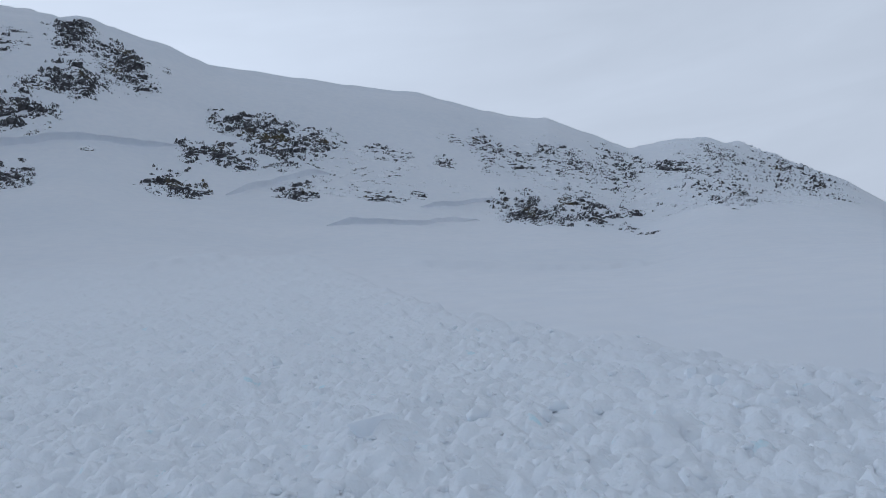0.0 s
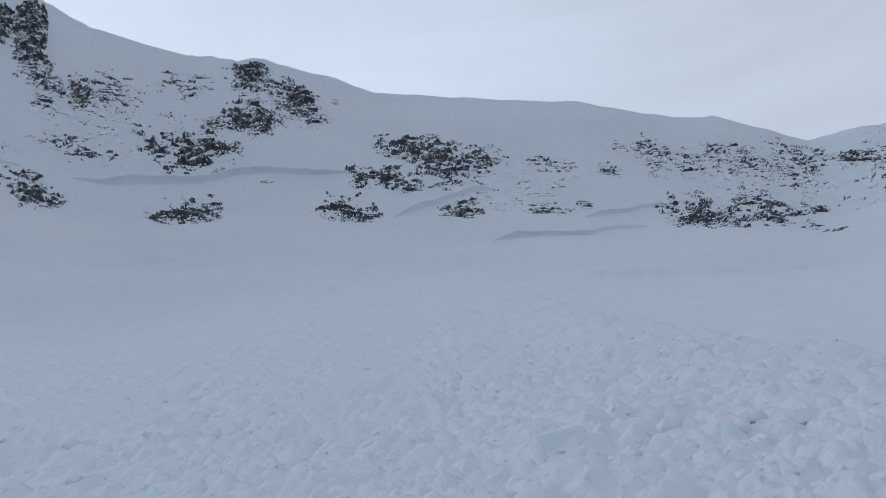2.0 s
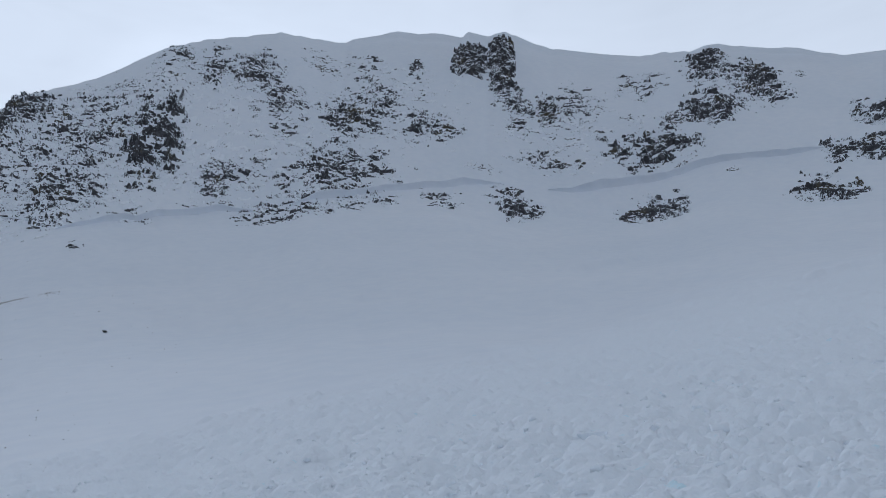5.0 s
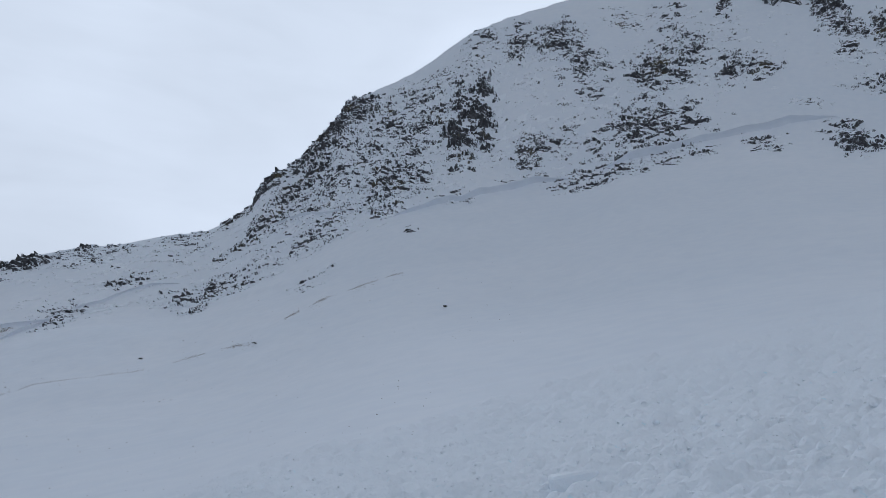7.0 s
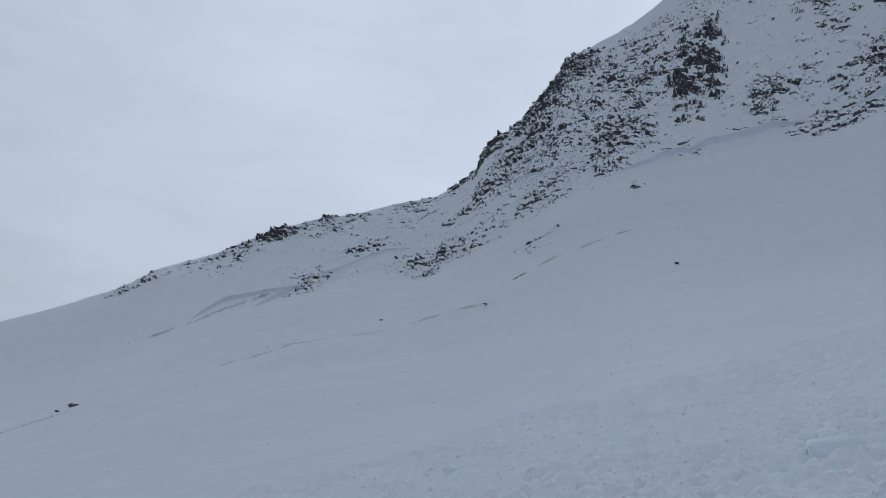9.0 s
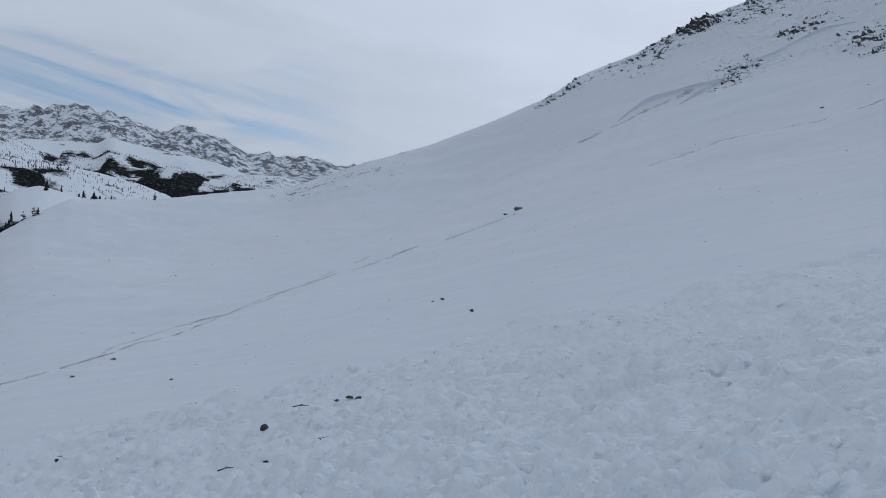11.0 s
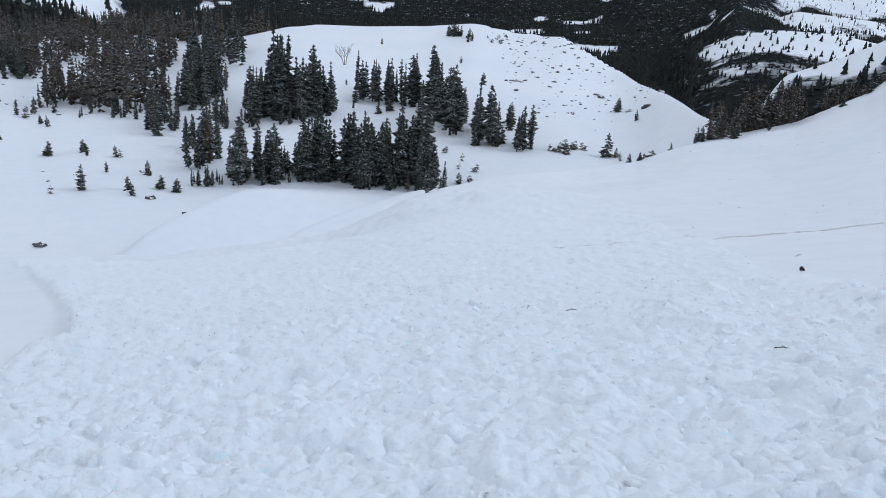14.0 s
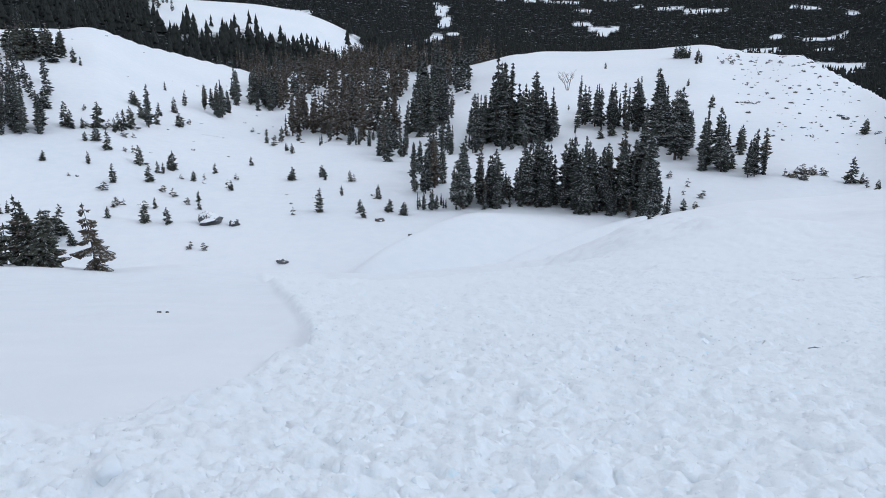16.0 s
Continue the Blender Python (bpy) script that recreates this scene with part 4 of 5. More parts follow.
def snow_bank(line, high, seed):
    """A wind-carved scarp: a steep face with a slight lip, its top running back into the slope."""
    line = np.array(line, float)
    knots = np.arange(len(line))
    n = int(np.abs(np.diff(line[:, 0])).sum() * 2.8 / 0.35) + 8
    t = np.linspace(0, len(line) - 1, n)
    b, r = np.interp(t, knots, line[:, 0]), np.interp(t, knots, line[:, 1])
    k = np.hanning(n // 8 * 2 + 3)
    r = np.convolve(np.pad(r, len(k) // 2, mode="edge"), k / k.sum(), mode="valid")[:n]
    r = r + 0.8 * fbm(t * 0.9, t * 0 + seed, 2, 161)
    f = t / (len(line) - 1)
    top = high * np.minimum(1, 6 * np.minimum(f, 1 - f)) ** 0.7 * (0.9 + 0.35 * fbm(t * 1.1, t * 0 + seed, 2, 171))
    top = np.maximum(top, 0.0)
    a = np.radians(b)
    x0, y0 = -r * np.sin(a), r * np.cos(a)
    z0 = ground_height(x0, y0)
    rows = []
    for s, lift_by in [(-0.1, -0.25), (0.28, 0.0), (0.42, 0.3), (0.34, 0.6), (0.08, 0.88), (-0.06, 0.98), (0.0, 1.05), (0.24, 1.1)]:
        q = r + s * np.maximum(top, 0.2)
        rows.append((q, ground_height(-q * np.sin(a), q * np.cos(a)) - 0.25 if lift_by < -0.1 else z0 + lift_by * top + (0.25 * s if lift_by < 0.2 else 0)))
    for s in (0.6, 1.2, 2.0, 3.0, 4.5, 6.0):
        q = r + s * np.maximum(top, 0.2)
        g = ground_height(-q * np.sin(a), q * np.cos(a))
        rows.append((q, np.maximum(z0 + top * (1.03 + 0.2 * s), g + 0.02) - (0.3 if s == 6.0 else 0.0)))
    q, z = np.array([p[0] for p in rows]), np.array([p[1] for p in rows])
    c = n // 2
    verts = np.stack([-q * np.sin(a) - x0[c], q * np.cos(a) - y0[c], z - z0[c]], -1).reshape(-1, 3)
    i, j = np.meshgrid(np.arange(len(rows) - 1), np.arange(n - 1), indexing="ij")
    faces = np.stack([i * n + j, (i + 1) * n + j, (i + 1) * n + j + 1, i * n + j + 1], -1).reshape(-1, 4)
    ob = new("snow_bank", mesh_from("snow_bank", verts.tolist(), faces[:, ::-1].tolist(), [SNOW], True))
    ob.location = (x0[c], y0[c], z0[c])
    return tagged(ob, "wind-carved white snow bank along the foot of the rocks", "snow bank", "snow banks of the headwall")


SNOW_BANKS = [
    (1.5, [(57.0, 153.0), (54.9, 153.8), (51.9, 157.5), (48.5, 159.0), (44.6, 161.0), (41.0, 163.8)]),
    (1.7, [(38.0, 164.8), (35.5, 163.8), (32.1, 165.8), (29.2, 168.2), (27.2, 168.8), (24.4, 168.5), (21.0, 171.0), (18.5, 175)]),
    (1.1, [(15.4, 150.0), (12.1, 161.0), (9.6, 167.8), (7.6, 171.2)]), (0.7, [(8.3, 113.2), (4.9, 116.5), (0.8, 125.5), (-2.9, 143.8)]), (0.9, [(1.4, 153.0), (-1.8, 161.5), (-4.8, 170.0)]),
    (1.2, [(72.0, 147.0), (69.1, 148.5), (67.1, 150.5), (64.7, 152.5), (62.3, 154.0), (59.0, 152.8)]), (0.6, [(99.8, 147.8), (98.0, 153.8), (95.6, 154.0), (91.8, 152.2)]),
    (0.5, [(96.0, 145.2), (93.1, 154.5), (89.5, 161.2), (85.8, 165.8)]), (0.6, [(80.4, 172.0), (76.8, 162.0), (73.4, 154.8)])]
for number, (high, line) in enumerate(SNOW_BANKS):
    snow_bank(line, high * 1.45, number * 3.7)
for rows, kind, label, group in ROCK_GROUPS:
    for bear, r, width, length, relief, bare in rows:
        count += 1
        text = "tall dark rock tower with snow-streaked faces" if bare == 0.95 else "large dark boulder block standing on the ridge" if bare == 0.93 else label
        outcrop(bear, r, width, length, relief, bare, 100 + 7 * count, kind, text, group, ROCK_BARE if bare > 0.7 else ROCK)

# ---- conifers of the bench ----
def conifer_meshes(seed, high, reach, whorls, needles, bare_base=0.06, lean=0.0, taper=0.72, sprays=5):
    """Trunk and crown of one fir: whorls of ragged drooping sprays on a tapered trunk."""
    rng = random.Random(seed)
    verts, faces = [], []
    bend = lambda t: lean * high * t * t
    rings = 5
    for k in range(rings + 1):
        t = k / rings
        rad = 0.022 * high * (1 - t) + 0.012
        for q in range(6):
            a = q * math.pi / 3
            verts.append((bend(t) + rad * math.cos(a), rad * math.sin(a), t * high - 0.3 * (k == 0)))
    for k in range(rings):
        for q in range(6):
            faces.append((k * 6 + q, k * 6 + (q + 1) % 6, k * 6 + 6 + (q + 1) % 6, k * 6 + 6 + q))
    trunk = mesh_from("trunk", verts, faces, [BARK], True)
    verts, faces = [], []

    def add(*pts):
        i = len(verts)
        verts.extend(pts)
        faces.append(tuple(range(i, i + len(pts))))

    side = [rng.uniform(0.7, 1.25) for _ in range(9)]
    for w in range(whorls):
        t = bare_base + (1 - bare_base) * (w + rng.random()) / whorls
        t = min(t, 0.98)
        span = reach * ((1 - t) ** taper * 0.95 + 0.05) * (0.6 + 0.4 * min(1, (t - bare_base) / 0.2)) * rng.uniform(0.8, 1.15)
        for _ in range(sprays if t < 0.85 else 3):
            a = rng.uniform(0, 2 * math.pi)
            ln = span * side[int(a / (2 * math.pi) * 9) % 9] * rng.uniform(0.6, 1.15)
            z0 = t * high + rng.uniform(-0.015, 0.015) * high
            droop = ln * rng.uniform(0.15, 0.55) * (1 - 0.9 * t)
            ca, sa = math.cos(a), math.sin(a)
            wd = ln * rng.uniform(0.22, 0.36) + 0.02 * high

            def at(f, off, dz):
                zz = z0 - droop * f ** 1.5 + dz
                return (bend(t) + ca * ln * f - sa * off, sa * ln * f + ca * off, zz)

            root, tip = at(0, 0, 0.02 * high), at(1, 0, 0.03 * ln)
            add(root, at(0.45, wd, -0.12 * wd), at(0.55, 0.2 * wd, 0.0))
            add(root, at(0.55, -0.2 * wd, 0.0), at(0.42, -wd, -0.12 * wd))
            add(at(0.3, 0.35 * wd, 0), at(0.85, 0.62 * wd, -0.1 * wd), tip)
            add(at(0.3, -0.35 * wd, 0), tip, at(0.82, -0.6 * wd, -0.1 * wd))
            add(root, at(0.5, 0.12 * wd, 0), tip, at(0.5, -0.12 * wd, 0))
            hang = 0.16 * ln + 0.012 * high
            add(at(0.25, 0, 0), at(0.5, 0.3 * wd, -hang * 1.3), at(0.95, 0, -0.2 * hang))
            add(at(0.15, -0.2 * wd, 0), at(0.6, -0.35 * wd, -hang * 1.2), at(0.7, 0, 0))
    top = (bend(1), 0, high * 1.02)
    for q in range(4):
        a = q * math.pi / 2 + 0.4
        add(top, (bend(0.96) + 0.05 * reach * math.cos(a), 0.05 * reach * math.sin(a), high * 0.93), (bend(0.96) + 0.05 * reach * math.cos(a + 1.2), 0.05 * reach * math.sin(a + 1.2), high * 0.92))
    return trunk, mesh_from("crown", verts, faces, [needles])




FIR_LABEL, PINE_LABEL, RUST_LABEL, BUSH_LABEL = "dark green fir tree dusted with snow on the bench", "snow-dusted young conifer standing alone in the snow", "brownish sparse conifer at the edge of the woods", "low wind-shaped conifer bush half buried in snow"
KINDS = {"fir": [], "pine": [], "rust": [], "bush": [], "ragged": []}
for k in range(6):
    KINDS["fir"].append(("fir_tree", conifer_meshes(300 + k, 10.0, (1.75, 2.1, 1.6, 2.3, 1.9, 1.5)[k], (27, 25, 28, 25, 26, 28)[k], NEEDLES, (0.05, 0.1, 0.04, 0.12, 0.06, 0.03)[k], (0, 0.02, 0, -0.03, 0.01, 0)[k], (0.7, 0.6, 0.75, 0.55, 0.65, 0.8)[k], 6), FIR_LABEL, "tree", "firs of the bench"))
for k in range(4):
    KINDS["pine"].append(("young_conifer", conifer_meshes(340 + k, 10.0, (3.2, 3.9, 2.8, 4.4)[k], (22, 20, 22, 20)[k], PINE, 0.03, (0, 0.08, -0.08, 0.03)[k], (0.6, 0.5, 0.65, 0.45)[k]), PINE_LABEL, "tree", "young conifers in the open snow"))
for k in range(3):
    KINDS["rust"].append(("brown_conifer", conifer_meshes(360 + k, 10.0, (1.7, 2.0, 1.5)[k], (22, 21, 23)[k], RUSTY, (0.12, 0.16, 0.08)[k], (0.02, -0.03, 0)[k], (0.55, 0.6, 0.7)[k]), RUST_LABEL, "tree", "brown conifers of the wood"))
for k in range(3):
    KINDS["bush"].append(("conifer_bush", conifer_meshes(380 + k, 10.0, (6.0, 7.5, 5.0)[k], (8, 9, 8)[k], RUSTY, 0.02, (0.1, -0.12, 0.0)[k], 0.5, 4), BUSH_LABEL, "bush", "conifer bushes in the snow"))
for k in range(2):
    KINDS["ragged"].append(("ragged_pine", conifer_meshes(395 + k, 10.0, (5.2, 4.4)[k], (13, 14)[k], RUSTY, 0.05, (-0.22, 0.12)[k], 0.6, 4), "ragged wind-bent brown pine with snow on its branches", "tree", "ragged pines below the lip"))


def plant(kind, bear, r, high, rng, spin=None):
    x, y = spot(bear, r)
    name, meshes, label, category, group = rng.choice(KINDS[kind])
    root = new(name)
    root.location = (x, y, lift(x, y) - 0.05 * min(high, 3))
    root.rotation_euler = (rng.gauss(0, 0.02), rng.gauss(0, 0.02), rng.uniform(0, 6.28) if spin is None else spin)
    k = high / 10.0
    wide = k * rng.uniform(0.85, 1.2)
    root.scale = (wide, wide, k)
    part("trunk", meshes[0], root)
    part("crown", meshes[1], root)
    return tagged(root, label, category, group)


planter = random.Random(11)
# Single young trees: bearing, distance, height.
OPEN_A = [
    (207.3, 150, 1.6), (206.9, 185, 4.0), (205.8, 172, 4.4), (205.5, 171, 3.3), (204.8, 171, 1.9), (203.9, 172, 4.4), (204.8, 162, 1.6), (204.1, 162, 2.4), (203.5, 156, 3.2), (202.7, 172, 3.3),
    (202.4, 174, 3.6), (203.0, 170, 2.6), (201.9, 176, 4.1), (201.3, 187, 3.2), (200.2, 196, 2.9), (200.4, 186, 2.5), (201.7, 200, 3.0), (201.6, 200, 2.7), (199.7, 234, 2.2), (198.6, 220, 3.6),
    (199.3, 206, 3.4), (199.0, 188, 2.8), (204.6, 184, 1.1), (204.9, 229, 3.4), (204.5, 226, 2.0), (202.0, 157, 1.3), (201.6, 150, 3.1), (200.6, 146, 2.0), (200.3, 146, 1.8), (199.7, 149, 3.1),
    (199.9, 149, 1.8)]
OPEN_B = [
    (204.7, 148, 2.0), (203.4, 138, 2.9), (201.2, 140, 2.7), (204.0, 134, 1.3), (198.4, 142, 1.7), (197.7, 143, 1.1), (197.0, 148, 1.8), (196.2, 138, 1.3), (196.0, 136, 1.6), (195.6, 144, 1.1),
    (194.6, 156, 1.7), (193.5, 186, 2.3), (193.5, 200, 1.6), (192.5, 192, 2.9), (192.2, 172, 1.6), (191.8, 168, 2.0), (191.9, 144, 2.2), (189.9, 145, 2.0), (189.7, 142, 1.6), (188.0, 140, 1.7),
    (187.7, 139, 1.3), (188.6, 129, 1.6), (186.1, 126, 2.1), (187.4, 118, 1.8), (187.1, 115, 1.8), (185.3, 118, 1.8), (184.3, 116, 1.8), (190.2, 119, 3.3), (192.0, 118, 1.1), (198.2, 128, 1.6),
    (198.2, 123, 1.5), (198.9, 126, 1.1)]
OPEN_C = [
    (201.0, 124, 1.6), (201.7, 124, 1.2), (201.7, 117, 2.3), (200.3, 116, 2.1), (204.0, 120, 1.5), (203.3, 126, 1.2), (203.6, 125, 0.9), (202.9, 126, 0.9), (199.8, 131, 1.3), (200.4, 134, 1.1),
    (199.0, 104, 0.9), (198.1, 103, 0.9), (209.7, 126, 1.7), (210.2, 126, 1.6), (206.3, 110, 1.9), (166.2, 141, 1.2), (165.0, 136, 1.3), (165.2, 131, 0.9), (165.1, 122, 1.7), (164.4, 124, 0.9),
    (163.9, 208, 2.8), (165.5, 242, 2.0), (170.8, 292, 2.0), (173.1, 206, 1.4), (172.6, 180, 1.7), (170.9, 176, 2.4), (170.2, 179, 2.4), (172.5, 186, 3.8), (202.5, 157, 0.8), (198.4, 194, 1.1),
    (206.0, 142, 0.6), (199.2, 143, 0.8), (167.4, 266, 2.5)]
OPEN_D = [
    (207.9, 72, 4.4), (209.1, 75, 5.6), (210.2, 88, 6.6), (211.4, 86, 6.4), (212.5, 84, 6.6), (206.9, 114, 3.9), (207.6, 113, 3.6), (208.6, 113, 3.4), (208.9, 73, 5.0), (211.0, 75, 5.5),
    (164.0, 130, 1.2), (155.2, 149, 4.0), (154.6, 149, 1.6), (154.8, 190, 3.0), (153.5, 175, 2.2), (129.8, 178, 1.6), (141.3, 138, 2.2), (147.2, 122, 2.2), (145.2, 128, 1.4), (139.9, 146, 2.0)]
for rows in (OPEN_A, OPEN_B, OPEN_C, OPEN_D):
    for bear, r, high in rows:
        plant("pine" if high > 1.3 else "bush", bear, r, high * 1.12, planter)
plant("fir", 200.9, 181, 8.9, planter)
plant("ragged", 205.0, 71, 6.0, planter, radians(60))
plant("ragged", 208.3, 74, 5.2, planter)
# Stands: kind, bearing, distance, half width in degrees, half depth, number, lowest, highest.
STANDS_A = [
    ("pine", 207.0, 238, 1.8, 11, 22, 4.0, 7.7), ("fir", 208.3, 172, 1.2, 6, 18, 5.9, 10.0), ("fir", 196.6, 223, 1.0, 7, 12, 4.5, 8.3), ("fir", 194.0, 258, 1.6, 10, 16, 7.0, 11.4),
    ("rust", 191.3, 216, 1.1, 19, 16, 5.9, 10.3), ("fir", 185.2, 166, 1.2, 12, 12, 4.5, 7.9), ("fir", 183.1, 201, 1.0, 16, 12, 7.5, 10.9), ("fir", 181.6, 212, 0.7, 6, 4, 4.3, 6.1),
    ("fir", 181.3, 166, 0.4, 4, 4, 5.7, 6.8), ("fir", 179.2, 176, 0.6, 14, 10, 6.0, 9.5), ("fir", 177.3, 173, 1.4, 8, 20, 9.5, 15.1), ("fir", 175.3, 174, 0.6, 5, 8, 8.9, 11.9)]
STANDS_B = [
    ("fir", 174.4, 177, 0.6, 5, 8, 6.0, 10.8), ("fir", 183.4, 142, 0.3, 15, 5, 3.9, 6.3), ("fir", 182.2, 138, 0.9, 10, 10, 5.2, 8.9), ("fir", 182.4, 120, 1.1, 2, 9, 1.8, 3.3),
    ("fir", 179.7, 122, 1.2, 4, 14, 4.7, 9.3), ("fir", 178.0, 122, 0.7, 3, 10, 5.1, 7.6), ("fir", 177.0, 125, 0.3, 1, 3, 3.5, 4.3), ("fir", 175.1, 123, 1.5, 3, 18, 6.4, 9.5),
    ("fir", 171.8, 121, 1.8, 4, 26, 6.7, 10.2), ("fir", 169.7, 123, 1.0, 4, 14, 7.6, 10.9), ("fir", 168.0, 122, 1.2, 6, 18, 6.4, 11.4), ("fir", 166.8, 106, 0.6, 17, 6, 2.9, 4.2)]
STANDS_C = [
    ("fir", 172.0, 193, 0.4, 9, 4, 5.9, 9.2), ("fir", 171.1, 193, 0.3, 9, 4, 7.2, 9.8), ("fir", 170.0, 191, 0.4, 8, 5, 7.1, 9.1), ("fir", 168.9, 191, 0.6, 8, 7, 7.8, 10.4),
    ("fir", 167.3, 176, 0.7, 8, 8, 10.2, 12.7), ("fir", 165.9, 161, 0.5, 7, 8, 8.8, 11.6), ("fir", 165.0, 169, 0.2, 2, 3, 6.3, 7.5), ("fir", 163.5, 155, 0.9, 8, 8, 8.0, 10.6),
    ("pine", 162.5, 148, 0.2, 6, 3, 2.5, 3.5), ("pine", 162.0, 167, 0.2, 5, 3, 3.8, 4.8), ("fir", 160.9, 148, 0.6, 5, 6, 4.6, 7.6), ("pine", 166.0, 312, 0.4, 6, 5, 2.5, 4.5)]
STANDS_D = [
    ("pine", 164.8, 300, 0.5, 7, 6, 1.8, 3.8), ("bush", 163.0, 308, 1.0, 12, 8, 0.9, 1.8), ("fir", 179.7, 122, 1.2, 4, 10, 1.7, 3.4), ("fir", 176.0, 122, 2.4, 3, 14, 1.5, 3.0),
    ("fir", 170.1, 120, 3.4, 4, 18, 1.5, 3.2), ("fir", 187.1, 183, 3.1, 11, 22, 2.2, 5.0), ("fir", 177.3, 168, 2.5, 6, 14, 2.1, 4.1), ("bush", 203.3, 171, 1.5, 3, 9, 0.7, 1.4),
    ("bush", 192.4, 198, 2.2, 19, 8, 1.1, 2.2)]
STANDS_E = [
    ("fir", 182.0, 197, 1.1, 8, 16, 8.0, 12.5),     ("bush", 157.3, 150, 0.8, 3, 4, 0.9, 1.8), ("bush", 154.5, 147, 1.2, 4, 4, 0.7, 1.4), ("bush", 158.2, 149, 0.9, 3, 5, 0.9, 2.0), ("bush", 148.3, 124, 0.7, 1.5, 6, 1.2, 2.6), ("bush", 151.8, 124, 1.0, 3, 7, 1.2, 2.6), ("bush", 137.4, 157, 0.8, 1.5, 5, 1.0, 1.8)]
for rows in (STANDS_A, STANDS_B, STANDS_C, STANDS_D, STANDS_E):
    for kind, bear, r, da, dr, number, lowest, highest in rows:
        for _ in range(round(number * 1.1)):
            which = kind if planter.random() < 0.85 else planter.choice(("fir", "rust")) if kind in ("fir", "rust") else "pine"
            off = planter.uniform(-1, 1)
            # taller in the middle of a stand than at its ends
            plant(which, bear + da * off, r + dr * planter.uniform(-1, 1), planter.uniform(lowest, highest) * (1.12 - 0.42 * off * off if number >= 8 else 1.0), planter)
# Trees that look over the lip of the shoulder: kind, bearings, number, way behind the lip, heights.
for kind, b0, b1, number, d0, d1, lowest, highest in [("rust", 143.2, 148.8, 30, 0.3, 4, 3.5, 6.0), ("rust", 143.6, 147.2, 26, -1.0, 1.0, 4.5, 7.5), ("rust", 140.8, 142.6, 12, 1, 5, 2.4, 4.2), ("bush", 138.9, 140.6, 8, -1, 1, 1.2, 2.0), ("pine", 147.8, 149.6, 8, -1.5, 1, 1.5, 2.8), ("pine", 152.4, 154.0, 5, -1, 2, 0.9, 1.7)]:
    for _ in range(number):
        bear = planter.uniform(b0, b1)
        plant(kind, bear, float(along(CREST_T, np.array([bear]))[0][0]) + planter.uniform(d0, d1), planter.uniform(lowest, highest), planter)
# Woods too many to count: joined.
WOODED = [
    ("rust", 187.2, 203, 3.2, 23, 64, 4.5, 12.5), ("rust", 192.1, 330, 2.2, 80, 70, 8, 12), ("rust", 187.0, 330, 3.2, 110, 130, 9, 13), ("fir", 181.5, 270, 1.9, 40, 44, 9, 14), ("rust", 181.5, 370, 4.2, 30, 80, 9, 13), ("rust", 188.5, 410, 7.0, 30, 130, 8, 12),
    ("rust", 206.8, 250, 2.2, 12, 20, 4.5, 6.5), ("rust", 203.5, 560, 6.0, 20, 60, 8, 12), ("fir", 210.0, 300, 3.0, 15, 30, 7, 10), ("fir", 208.4, 200, 2.2, 22, 26, 5, 8), ("fir", 195.5, 400, 5.0, 16, 60, 7, 10)]


def dead_tree(bear, r, high):
    """A bare grey tree with forked limbs."""
    rng = random.Random(77)
    verts, faces = [], []

    def limb(p, way, length, rad, depth):
        q = p + way * length
        side = way.cross(Vector((0.3, 0.2, 1))).normalized()
        up = side.cross(way).normalized()
        o = len(verts)
        for c, w in ((p, rad), (q, rad * 0.55)):
            verts.extend(tuple(c + side * w * math.cos(k * 1.5708) + up * w * math.sin(k * 1.5708)) for k in range(4))
        faces.extend((o + k, o + (k + 1) % 4, o + 4 + (k + 1) % 4, o + 4 + k) for k in range(4))
        if depth:
            for _ in range(3):
                turn = Vector((rng.gauss(0, 0.45), rng.gauss(0, 0.45), rng.uniform(0.1, 0.5)))
                limb(p + way * length * rng.uniform(0.45, 1.0), (way + turn).normalized(), length * rng.uniform(0.5, 0.75), rad * 0.55, depth - 1)

    for tip in (-0.12, 0.1, 0.3):
        limb(Vector((tip, 0, -0.3)), Vector((tip, rng.uniform(-0.2, 0.2), 1)).normalized(), high * 0.45, 0.13, 3)
    x, y = spot(bear, r)
    ob = new("dead_tree", mesh_from("dead_tree", verts, faces, [DEADWOOD]))
    ob.location = (x, y, lift(x, y))
    return tagged(ob, "bare grey dead tree with forked limbs in the snow", "tree")


dead_tree(173.2, 243, 6.9)


